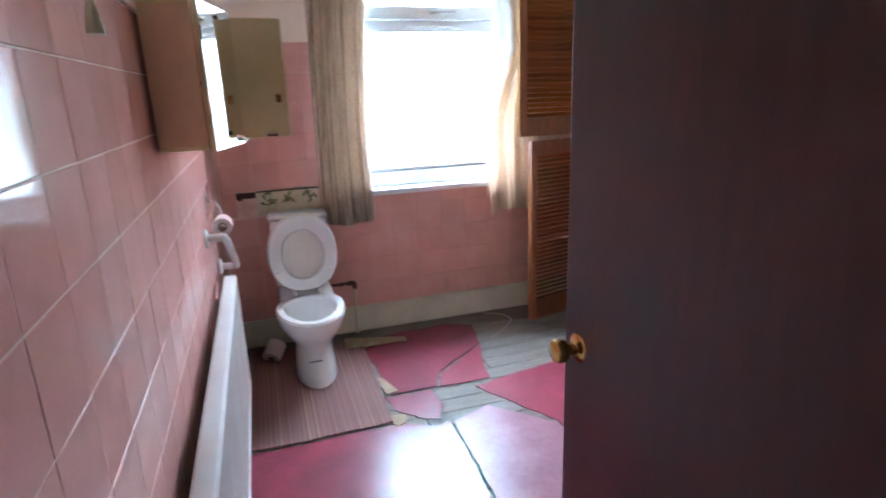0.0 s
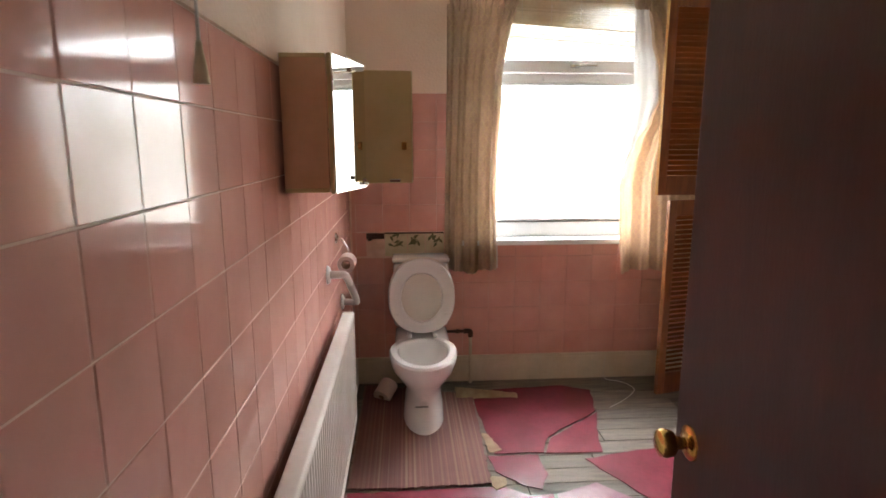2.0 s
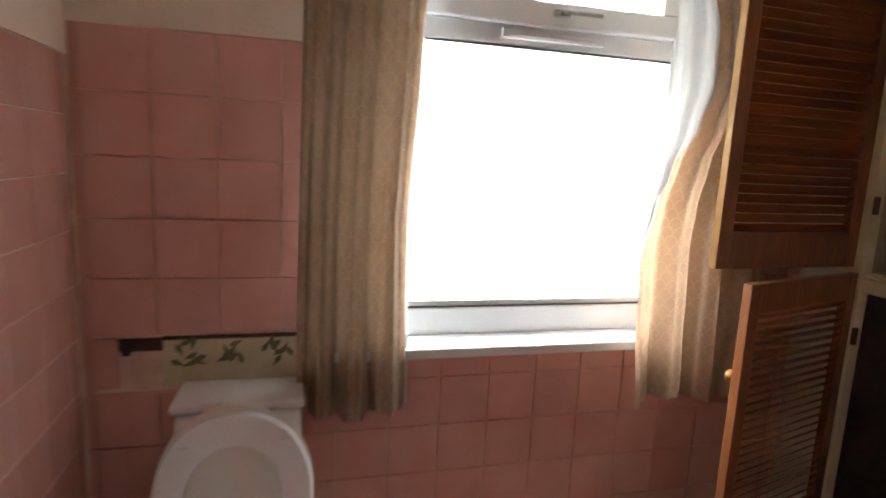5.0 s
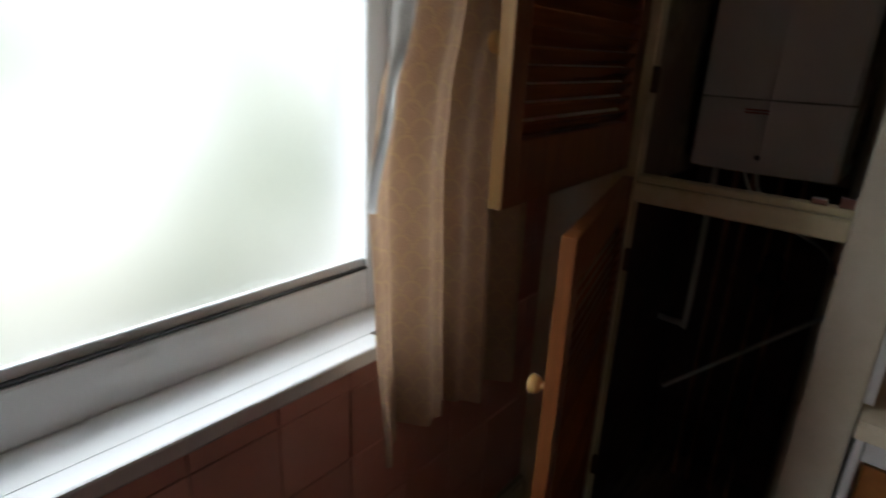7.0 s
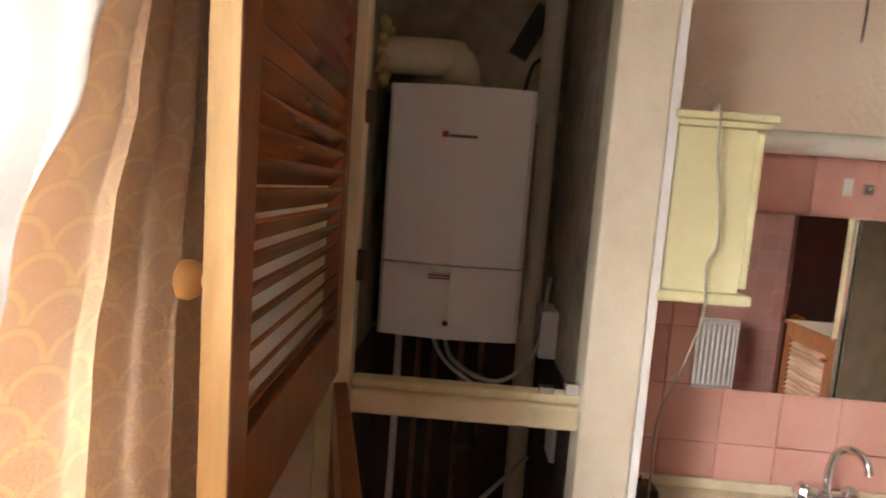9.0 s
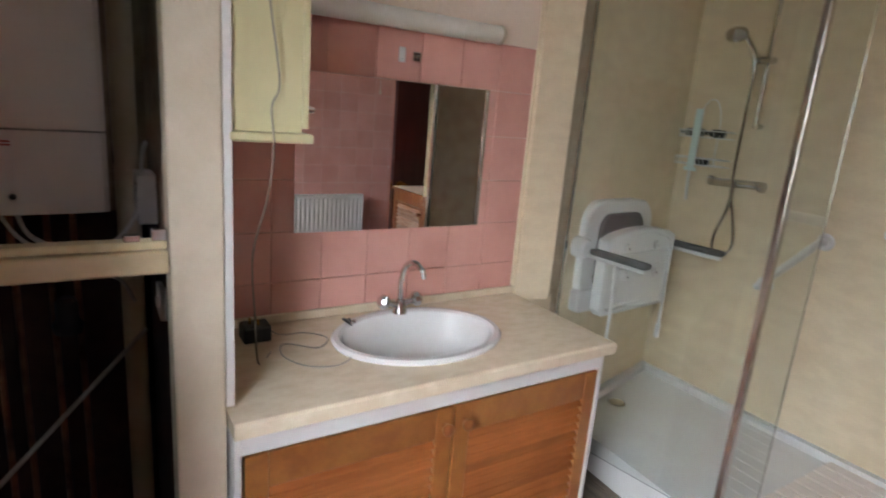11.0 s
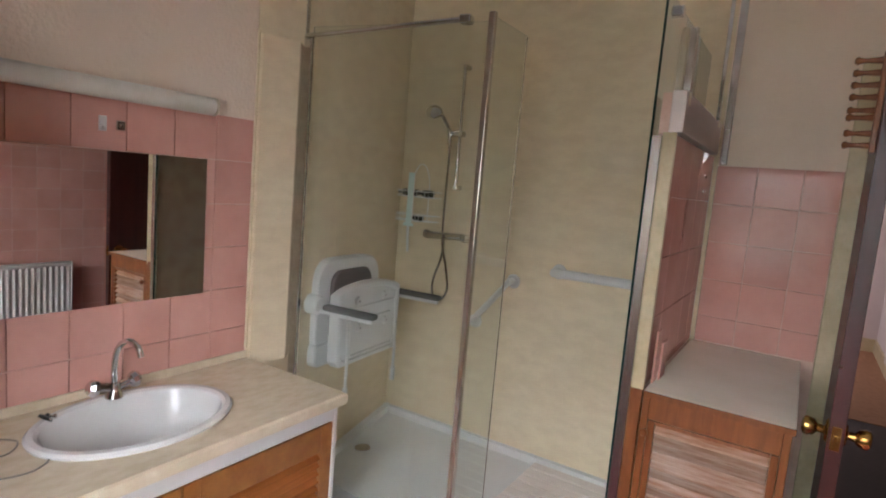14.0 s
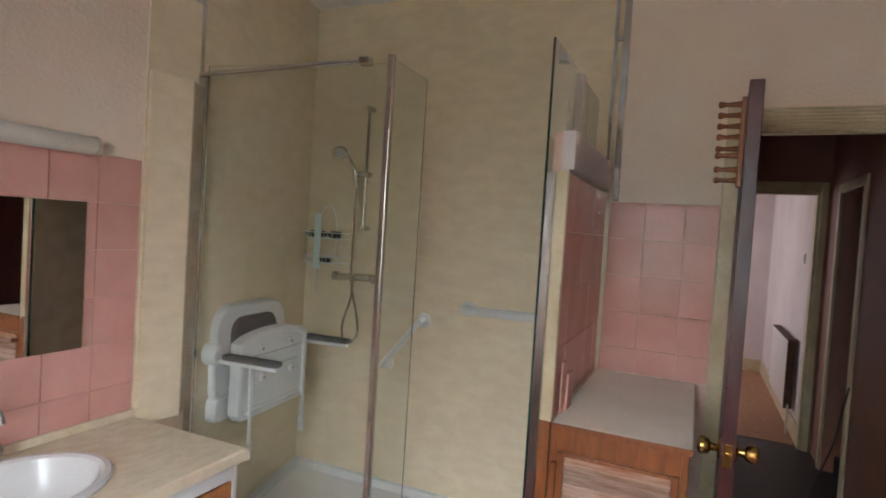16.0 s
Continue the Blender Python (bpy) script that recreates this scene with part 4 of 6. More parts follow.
# ---- curtains and blind ----
def cloth(name, edge0, edge1, ztop, zbot, y, folds, amp, material, seed, parent, label="", nx=120, nz=40, gather=0.0):
    """A hanging cloth between two edge lines x(z), with folds that deepen downwards."""
    rnd = random.Random(seed)
    ph = [rnd.uniform(0, 6.28) for _ in range(4)]
    bm = bmesh.new()
    uvl = bm.loops.layers.uv.new("uv")
    rows, uvs = [], []
    for k in range(nz + 1):
        v = k / nz
        z = ztop + (zbot - ztop) * v
        a, b = edge0(z), edge1(z)
        row, urow, s, last = [], [], 0.0, None
        for j in range(nx + 1):
            u = j / nx
            w = u + 0.03 * math.sin(4 * u + ph[0] + v * 0.8)
            f = math.sin(2 * math.pi * folds * w + ph[1]) + 0.45 * math.sin(2 * math.pi * folds * 2.3 * w + ph[2] + 0.7 * v)
            g = amp * (0.55 + 0.45 * v)
            if gather and v < gather:
                t = v / gather
                f = f * t + (1 - t) * math.sin(2 * math.pi * folds * 3.2 * u + ph[3]) * 0.6
            p = Vector((a + (b - a) * u, y + g * f, z + (0.012 * math.sin(9 * u + ph[2]) * v)))
            if last is not None:
                s += ((p - last).xy).length
            last = p
            row.append(bm.verts.new(p))
            urow.append((s, z))
        rows.append(row)
        uvs.append(urow)
    for k in range(nz):
        for j in range(nx):
            fc = bm.faces.new((rows[k][j], rows[k][j + 1], rows[k + 1][j + 1], rows[k + 1][j]))
            for lp, (kk, jj) in zip(fc.loops, ((k, j), (k, j + 1), (k + 1, j + 1), (k + 1, j))):
                lp[uvl].uv = uvs[kk][jj]
    bmesh.ops.solidify(bm, geom=bm.faces[:], thickness=0.0025)
    return part(name, bm, material, parent, label, True)


def bow(*kn):
    """x(z) through knots (z, x)."""
    kn = sorted(kn)

    def f(z):
        if z <= kn[0][0]:
            return kn[0][1]
        for (z0, a), (z1, b) in zip(kn, kn[1:]):
            if z <= z1:
                t = (z - z0) / (z1 - z0)
                t = t * t * (3 - 2 * t)
                return a + (b - a) * t
        return kn[-1][1]
    return f


c1 = thing("curtain", pose(0, 0, 0), "beige patterned curtain with gathered heading, drawn aside", "curtain", "window curtains")
cloth("drape", bow((0.75, 0.545), (2.3, 0.56)), bow((0.75, 0.872), (1.3, 0.86), (1.9, 0.885), (2.15, 0.92), (2.3, 0.965)), 2.33, 0.755, -0.085, 3.4, 0.030, TEXTILE, 2, c1, gather=0.07)
cloth("frill", bow((2.2, 0.58), (2.42, 0.57)), bow((2.2, 0.93), (2.42, 0.99)), 2.41, 2.31, -0.09, 9, 0.020, TEXTILE, 3, c1, "gathered curtain heading", nz=6)
cloth("lining", bow((0.75, 0.56), (2.3, 0.58)), bow((0.75, 0.885), (1.3, 0.873), (1.9, 0.896), (2.3, 0.95)), 2.32, 0.765, -0.045, 3.4, 0.012, LINING, 2, c1, "pale lining")
c2 = thing("curtain", pose(0, 0, 0), "beige patterned curtain with pale lining showing at its edge", "curtain", "window curtains")
cloth("drape", bow((0.75, 1.65), (1.05, 1.625), (1.28, 1.612), (1.42, 1.632), (1.54, 1.675), (1.68, 1.745), (1.80, 1.785), (1.95, 1.775), (2.2, 1.715), (2.35, 1.66)), bow((0.75, 2.17), (2.3, 2.12)), 2.33, 0.745, -0.098, 3.6, 0.030, TEXTILE, 5, c2, gather=0.07)
cloth("frill", bow((2.2, 1.69), (2.42, 1.64)), bow((2.2, 2.10), (2.42, 2.12)), 2.41, 2.31, -0.09, 9, 0.020, TEXTILE, 6, c2, "gathered curtain heading", nz=6)
cloth("lining", bow((1.25, 1.600), (1.45, 1.640), (1.65, 1.652), (1.9, 1.655), (2.3, 1.65)), bow((1.25, 1.602), (1.42, 1.640), (1.54, 1.697), (1.68, 1.780), (1.80, 1.820), (1.95, 1.81), (2.15, 1.755), (2.3, 1.73)), 2.3, 1.26, -0.142, 1.3, 0.010, LINING, 8, c2, "pale lining turned back")
rail = thing("curtain_rail", pose(0, 0, 0), "white curtain rail above the window", "curtain rail")
part("track", boxes((0.50, 2.20, -0.10, -0.075, 2.41, 2.435, 0.004)), UPVC, rail)
for x in (0.6, 1.2, 1.9):
    part("bracket", boxes((x - 0.012, x + 0.012, -0.0745, -0.0005, 2.412, 2.432, 0.003)), UPVC, rail)

bl = thing("cane_blind", pose(0, 0, 0), "bunched cane roller blind hanging crooked across the top light", "blind")
slope = lambda x: -0.035 * (x - 0.93) / 0.8
sl = box(-0.47, 0.47, -0.0025, 0.0025, -0.0046, 0.0046, 0.0012, 1)
first = part("slat", sl, BLIND, bl)
zz = 2.452
k = 0
first.matrix_basis = pose(1.305, 0.035, zz)
while zz > 2.245:
    zz -= 0.0098
    k += 1
    s = new("slat", first.data)
    s.parent = bl
    s.matrix_basis = pose(1.305, 0.035, zz, 0, 0.5 + k * 0.14, 0)
for j in range(11):
    s = new("slat", first.data)
    s.parent = bl
    s.matrix_basis = pose(1.305, 0.024 + 0.011 * (j % 3), 2.228 - 0.0085 * j, 12 * (j % 3), 3.5 + 0.07 * j, 0)
for x in (1.02, 1.2, 1.38, 1.56):
    part("cord", tube([(x, 0.030, 2.46), (x, 0.030, 2.2)], 0.0012, 5), WHITECABLE, bl)
part("head_rail", boxes((0.80, 1.80, 0.02, 0.055, 2.457, 2.47, 0.003)), BLIND, bl)


# ---- louvred doors ----
def knob_bm(m, r=0.017):
    return lathe([(0.0, 0.036), (r * 0.55, 0.0355), (r * 0.95, 0.031), (r, 0.024), (r * 0.8, 0.016), (r * 0.42, 0.011), (r * 0.5, 0.0), (0.0, 0.0)], 20, m)


def louvre(parent, w, h, m, top=0.09, bottom=0.12, stile=0.05, thick=0.028, pitch=0.026, tilt=56, name="door", label="louvred pine door", frame=None, slatm=None, edge=None, half=0.019, deep=0.0028):
    """A louvred door from its hinge line: x along its width, y through its thickness. Slats are parts."""
    frame, slatm = frame or PINE, slatm or PINESLAT
    d = thing(name, m, label, "door") if parent is None else new(name)
    if parent is not None:
        d.parent = parent
        d.matrix_basis = m
        d.empty_display_size = 0.05
    t = thick / 2
    part("stile", box(0, stile, -t, t, 0, h, 0.003), frame, d)
    part("stile", box(w - stile, w, -t, t, 0, h, 0.003), frame, d)
    if edge:
        part("edge_lipping", box(w + 0.0003, w + 0.003, -t + 0.001, t - 0.001, 0.001, h - 0.001), edge, d, "bare pale edge")
    part("top_rail", box(stile + 0.0003, w - stile - 0.0003, -t + 0.001, t - 0.001, h - top, h, 0.002), frame, d)
    part("bottom_rail", box(stile + 0.0003, w - stile - 0.0003, -t + 0.001, t - 0.001, 0, bottom, 0.002), frame, d)
    n = int((h - top - bottom) / pitch)
    p0 = (h - top - bottom) / n
    bm = box(stile + 0.0004, w - stile - 0.0004, -half, half, -deep, deep, deep * 0.8, 2)
    me = None
    for k in range(n):
        if me is None:
            s = part("slat", bm, slatm, d)
            me = s.data
        else:
            s = new("slat", me)
            s.parent = d
        s.matrix_basis = pose(0, 0, bottom + p0 * (k + 0.5), tilt, 0, 0)
    return d


# ---- boiler closet ----
cf = thing("closet_frame", pose(0, 0, 0), "grubby cream painted timber frame of the boiler closet", "closet frame", kind="structure")
FX = 2.40
part("post", box(FX - 0.012, FX + 0.07, -0.795, -0.69, 0, ZC - 0.002, 0.006), CREAMDIRTY, cf, "scuffed cream corner post")
part("post_trim", box(FX - 0.006, FX + 0.06, -0.814, -0.7955, 0.83, ZC - 0.002, 0.002), WHITEWOOD, cf)
part("hinge_stile", box(FX, FX + 0.045, -0.238, -0.172, 0, ZC - 0.002, 0.004), CREAM, cf)
part("shelf_rail", boxes((FX - 0.002, FX + 0.05, -0.6895, -0.2385, 1.155, 1.204, 0.006), (FX + 0.012, FX + 0.05, -0.6895, -0.2385, 1.2045, 1.222, 0.004)), CREAM, cf, "cream cross rail between the closet openings")
part("side_facing", box(FX, FX + 0.04, -0.1715, -0.001, 0, ZC - 0.002), CREAMDIRTY, cf)
part("head", box(FX, FX + 0.045, -0.6895, -0.2385, 2.45, ZC - 0.002, 0.003), CREAM, cf)
for z in (0.35, 1.0, 1.45, 1.75, 2.1):
    part("hinge", box(FX - 0.004, FX + 0.012, -0.252, -0.239, z - 0.03, z + 0.03, 0.002), RUST, cf, "rusty hinge")
part("catch", boxes((FX + 0.01, FX + 0.03, -0.689, -0.66, 1.2225, 1.246, 0.002), (FX + 0.01, FX + 0.03, -0.640, -0.61, 1.2222, 1.236, 0.002)), CHROME, cf)

up = louvre(None, 0.585, 1.16, pose(2.388, -0.203, 1.238, 0, 0, 182.8), top=0.10, bottom=0.115, pitch=0.030, tilt=46, half=0.0190, name="closet_door", label="open louvred pine closet door beside the curtain", edge=PINEPALE)
part("knob", knob_bm(pose(0.553, -0.0145, 0.27, 90, 0, 0), 0.019), PINEPALE, up, "turned pale wooden knob", True)
lo = louvre(None, 0.590, 1.185, pose(2.388, -0.222, 0.035, 0, 0, 194.6), top=0.09, bottom=0.13, pitch=0.028, tilt=46, half=0.0178, name="closet_door", label="half open lower louvred pine closet door", edge=PINE)
part("knob", knob_bm(pose(0.558, -0.0145, 0.885, 90, 0, 0), 0.019), PINEPALE, lo, "turned pale wooden knob", True)

bo = thing("boiler", pose(2.84, -0.412, 1.198), "white wall-hung gas boiler in the open closet", "boiler")


def boiler_ring(z):
    w = 0.195
    pts = [(0.30, -w), (0.03, -w), (0.018, -w + 0.012), (0.006, -0.09), (0.0, 0.0), (0.010, 0.085), (0.024, w - 0.01), (0.034, w), (0.30, w)]
    return [(x, y, z) for x, y in pts]


part("upper_casing", loft([boiler_ring(0.206), boiler_ring(0.68)]), BOILERW, bo, "white enamel front casing")
part("lower_flap", loft([boiler_ring(0.0), boiler_ring(0.202)]), BOILERW, bo, "white control flap")
part("back_plate", box(0.06, 0.315, 0.198, 0.215, 0.02, 0.66), BLACK, bo)
part("logo", box(-0.004, 0.0, -0.045, 0.03, 0.545, 0.553), GREYPAD, bo)
part("logo", box(-0.003, 0.003, 0.032, 0.048, 0.545, 0.560), RED, bo, "small red mark")
part("logo", boxes((-0.002, 0.004, 0.0, 0.06, 0.166, 0.170), (-0.002, 0.004, 0.0, 0.06, 0.174, 0.178)), RED, bo)
part("button", lathe([(0.0, 0.006), (0.007, 0.004), (0.008, 0.0), (0.0, 0.0)], 14, pose(0.002, 0.005, 0.045, 0, -90, 0)), BLACK, bo)
fl = thing("boiler_flue", pose(0, 0, 0), "cream flue pipe bending into the wall above the boiler", "flue")
part("flue_pipe", tube(smooth_path([(2.94, -0.40, 1.891), (2.94, -0.40, 1.93), (2.94, -0.385, 1.955), (2.94, -0.36, 1.965), (2.94, -0.168, 1.965)], 5), 0.05, 22), OLDPLASTIC, fl, "", True)
part("collar", tube([(2.94, -0.40, 1.8915), (2.94, -0.40, 1.905)], 0.058, 22), OLDPLASTIC, fl, "", True)
bm = bmesh.new()
rnd = random.Random(9)
for k in range(46):
    a0 = rnd.uniform(0, 6.28)
    r = rnd.uniform(0.050, 0.085)
    q = bmesh.ops.create_icosphere(bm, subdivisions=1, radius=rnd.uniform(0.010, 0.021))["verts"]
    bmesh.ops.translate(bm, vec=(2.94 + r * math.cos(a0), -0.177 - rnd.uniform(0, 0.014), 1.965 + r * math.sin(a0)), verts=q)
part("sealing_foam", bm, FOAM, fl, "lumpy yellow sealing foam", True)
tp = tagged(part("black_tape", box(-0.003, 0.001, -0.03, 0.03, -0.085, 0.085, 0, 2, pose(XC - 0.003, -0.60, 2.10, 27, 0, 0)), BLACK), "strip of black tape on the closet wall", "tape")
cb = thing("closet_pipes", pose(0, 0, 0), "pipes and cables below the boiler in the closet", "pipes")
part("gas_pipe", tube(smooth_path([(2.98, -0.27, 1.21), (2.98, -0.27, 0.66), (2.98, -0.25, 0.62), (2.98, -0.172, 0.62)], 5), 0.011, 10), WHITECABLE, cb, "", True)
part("cable", tube(smooth_path([(2.90, -0.40, 1.212), (2.84, -0.44, 1.14), (2.82, -0.56, 1.10), (2.86, -0.66, 1.18), (2.92, -0.69, 1.34), (2.98, -0.705, 1.37)], 6), 0.006, 8), WHITECABLE, cb, "white looped cable", True)
part("cable", tube(smooth_path([(2.90, -0.36, 1.212), (2.85, -0.42, 1.13), (2.83, -0.54, 1.06), (2.90, -0.62, 1.0), (3.0, -0.66, 0.9)], 6), 0.005, 8), WHITECABLE, cb, "", True)
for y in (-0.33, -0.38, -0.46, -0.52):
    part("copper_pipe", tube([(3.0, y, 1.212), (3.0, y, 0.0)], 0.0085, 8), COPPER, cb, "", True)
part("waste_pipe", tube([(3.06, -0.66, 2.6), (3.06, -0.66, 0.0)], 0.032, 16), CREAMDIRTY, cb, "old cream soil pipe", True)
part("casing", box(2.90, 3.12, -0.62, -0.605, 1.25, 1.80), CLOSETWALL, cb)
part("stay", tube([(2.86, -0.27, 0.42), (3.02, -0.69, 0.80)], 0.007, 8), WHITECABLE, cb, "pale diagonal pipe", True)
part("pump", lathe([(0, 0.0), (0.035, 0.004), (0.04, 0.03), (0.03, 0.05), (0.03, 0.10), (0.018, 0.11), (0, 0.11)], 18, pose(3.0, -0.49, 0.82)), BLACK, cb, "black pump body", True)
part("cable", tube(smooth_path([(3.08, -0.64, 2.02), (3.06, -0.60, 1.97), (3.05, -0.58, 1.80), (3.07, -0.60, 1.55), (3.06, -0.63, 1.30)], 6), 0.006, 7), BLACK, cb, "black cable", True)
jb = thing("junction_box", pose(2.86, -0.70, 1.16), "white plastic electrical box on the closet partition", "electrical box")
part("box", box(0.0, 0.13, -0.018, 0.03, 0.0, 0.135, 0.005), PLASTIC, jb)
part("screw", lathe([(0, 0.003), (0.004, 0.002), (0.004, 0)], 10, pose(0.02, 0.0302, 0.11, -90, 0, 0)), CHROME, jb)
sk = thing("socket_outlet", pose(2.72, -0.70, 0.93), "small white fused outlet on the closet partition", "socket")
part("plate", box(0.0, 0.086, -0.018, 0.0, 0.0, 0.086, 0.004), PLASTIC, sk)
part("switch", box(0.03, 0.05, 0.0002, 0.006, 0.03, 0.055, 0.002), PLASTIC, sk)

# pale yellow wall cabinet fixed to the partition, seen from its side
yc = thing("wall_cabinet", pose(0, 0, 0), "small pale yellow wall cabinet with moulded cornice beside the closet post", "cabinet")
part("body", box(2.405, 2.88, -0.962, -0.8065, 1.45, 1.755, 0.002), YELLOWCAB, yc)
part("door", box(2.402, 2.878, -0.976, -0.9625, 1.46, 1.75, 0.003), YELLOWCAB, yc)
part("cornice", boxes((2.395, 2.882, -0.982, -0.8065, 1.7555, 1.768, 0.003), (2.388, 2.884, -0.992, -0.8065, 1.7685, 1.782, 0.003)), YELLOWCAB, yc, "stepped cornice")
part("base_moulding", boxes((2.392, 2.882, -0.986, -0.8065, 1.428, 1.4495, 0.006)), YELLOWCAB, yc)
part("knob", knob_bm(pose(2.47, -0.9765, 1.5, 90, 0, 0), 0.009), CHROME, yc, "", True)

# ---- basin unit ----
WTX, WTY0, WTY1, WTZ = 2.325, -2.022, -0.797, 0.82
BX, BY, BRX, BRY = 2.622, -1.430, 0.212, 0.284


def top_with_hole():
    bm = bmesh.new()
    n = 64
    inner, outer = [], []
    for k in range(n):
        a = 2 * math.pi * k / n
        c, s = math.cos(a), math.sin(a)
        inner.append((BX + (BRX - 0.03) * c, BY + (BRY - 0.03) * s))
        t = min(((XR - 0.002 - BX) / c if c > 0 else (WTX - BX) / c) if abs(c) > 1e-6 else 9, ((WTY1 - BY) / s if s > 0 else (WTY0 - BY) / s) if abs(s) > 1e-6 else 9)
        outer.append((BX + c * t, BY + s * t))
    for cx, cy in ((XR - 0.002, WTY1), (XR - 0.002, WTY0), (WTX, WTY1), (WTX, WTY0)):
        k = min(range(n), key=lambda q: (outer[q][0] - cx) ** 2 + (outer[q][1] - cy) ** 2)
        outer[k] = (cx, cy)
    rg = [[(x, y, WTZ - 0.038) for x, y in inner], [(x, y, WTZ - 0.038) for x, y in outer], [(x, y, WTZ - 0.006) for x, y in outer],
          [(x + (0.006 if x <= WTX + 1e-5 else 0), y + (0.006 if y <= WTY0 + 1e-5 else 0), WTZ) for x, y in outer], [(x, y, WTZ) for x, y in inner]]
    add_loft(bm, rg, False, False)
    return bm


tagged(part("worktop", top_with_hole(), LAMINATE), "cream stone-effect laminate worktop with a rounded front edge", "worktop")
us = tagged(part("upstand", boxes((XR - 0.016, XR - 0.0022, WTY0 + 0.006, WTY1, WTZ + 0.0004, WTZ + 0.03, 0.004)), LAMINATE), "low cream laminate upstand behind the basin", "upstand")
ba = thing("wash_basin", pose(BX, BY, WTZ), "white oval inset wash basin", "wash basin")


def oval(s, z, dx=0.0):
    return [(dx + (BRX + s) * math.cos(2 * math.pi * k / 48), (BRY + s) * math.sin(2 * math.pi * k / 48), z) for k in range(48)]


part("bowl", loft([oval(0.0, 0.0006), oval(0.003, 0.008), oval(-0.004, 0.016), oval(-0.020, 0.017), oval(-0.030, 0.010), oval(-0.040, -0.02), oval(-0.055, -0.07), oval(-0.085, -0.11), oval(-0.13, -0.13), oval(-0.165, -0.135)], False), CERAMIC, ba, "", True)
part("waste", lathe([(0.0, 0.0), (0.018, 0.001), (0.022, -0.001), (0.022, -0.004)], 20, pose(-0.02, 0, -0.131)), CHROME, ba, "", True)
ta = thing("mixer_tap", pose(2.792, -1.447, WTZ + 0.0165), "chrome two-handled swan neck basin mixer tap", "tap")
part("base", lathe([(0.0, 0.05), (0.016, 0.048), (0.019, 0.02), (0.026, 0.006), (0.027, 0.0), (0.0, 0.0)], 20), CHROME, ta, "", True)
part("spout", tube(smooth_path([(0, 0, 0.045), (0, 0, 0.11), (-0.015, -0.004, 0.165), (-0.055, -0.012, 0.192), (-0.095, -0.02, 0.180), (-0.108, -0.023, 0.150)], 6), 0.0095, 14), CHROME, ta, "", True)
for s in (-1, 1):
    h = part("handle", tube([(0, s * 0.015, 0.03), (0, s * 0.045, 0.040)], 0.010, 12), CHROME, ta, "", True)
    part("handle_grip", lathe([(0.0, 0.036), (0.018, 0.034), (0.027, 0.023), (0.024, 0.008), (0.013, 0.0), (0, 0)], 10, pose(0, s * 0.045, 0.040, -s * 78, 0, 0)), CHROME, ta, "fluted chrome grip")
pl = thing("basin_plug", pose(2.765, -1.262, WTZ + 0.017), "black basin plug and chain on the basin rim", "plug")
part("stopper", lathe([(0.0, 0.018), (0.004, 0.017), (0.006, 0.010), (0.018, 0.008), (0.02, 0.0), (0, 0)], 18, pose(0, 0.02, 0, 35, 0, 0)), BLACK, pl, "", True)
bm = bmesh.new()
for k in range(10):
    bmesh.ops.create_icosphere(bm, subdivisions=1, radius=0.004, matrix=pose(-0.01 + 0.012 * math.cos(k * 1.1), 0.005 - 0.012 * math.sin(k * 1.3), 0.004))
part("chain", bm, CHROME, pl, "", True)

vu = thing("vanity_unit", pose(0, 0, 0), "basin unit with two louvred pine doors and white side panel", "cabinet")
part("side_panel", box(2.358, XR - 0.003, WTY0 + 0.012, WTY0 + 0.028, 0.0, WTZ - 0.0385, 0.002), WHITEWOOD, vu, "white painted side panel")
part("side_panel", box(2.358, XR - 0.003, WTY1 - 0.022, WTY1 - 0.006, 0.0, WTZ - 0.0385, 0.002), WHITEWOOD, vu, "white painted side panel")
part("fascia", box(2.358, 2.374, WTY0 + 0.0285, WTY1 - 0.0225, 0.718, WTZ - 0.0385, 0.002), WHITEWOOD, vu, "white painted fascia")
part("plinth", box(2.40, 2.416, WTY0 + 0.0285, WTY1 - 0.0225, 0.0, 0.05), WHITEWOOD, vu)
part("base_shelf", box(2.40, XR - 0.003, WTY0 + 0.0285, WTY1 - 0.0225, 0.05, 0.066), WHITEWOOD, vu)
for y0, kx in ((-0.828, 0.548), (-1.413, 0.032)):
    d = louvre(vu, 0.578, 0.640, pose(2.372, y0, 0.07, 0, 0, -90), top=0.095, bottom=0.075, stile=0.055, thick=0.024, pitch=0.0285, tilt=44, half=0.0165, deep=0.0042, frame=PINEDOOR)
    part("knob", knob_bm(pose(kx, -0.0115, 0.585, 90, 0, 0), 0.019), PINE, d, "turned pine knob", True)

mi = tagged(part("wall_mirror", box(XR - 0.010, XR - 0.004, -1.808, -1.10, 1.113, 1.606), MIRROR), "plain frameless rectangular wall mirror above the basin", "mirror")
lt = thing("strip_light", pose(0, 0, 0), "old white tubular strip light above the mirror, unlit", "light")
part("backplate", box(XR - 0.02, XR - 0.0005, -1.79, -0.99, 1.765, 1.80, 0.004), CREAMLINE, lt)
part("tube_cover", tube([(XR - 0.055, -1.79, 1.79), (XR - 0.055, -0.99, 1.79)], 0.030, 18), CREAMLINE, lt, "white tube cover", True)
part("end_cap", tube([(XR - 0.055, -1.80, 1.79), (XR - 0.055, -1.791, 1.79)], 0.032, 18), OLDPLASTIC, lt, "", True)
hk = thing("wall_hook", pose(XR, -1.447, 1.70), "pair of small white plastic wall hooks", "hook")
part("plate", boxes((-0.010, -0.004, -0.012, 0.012, -0.035, 0.012, 0.003), (-0.022, -0.010, -0.006, 0.006, -0.03, -0.02, 0.003)), PLASTIC, hk)
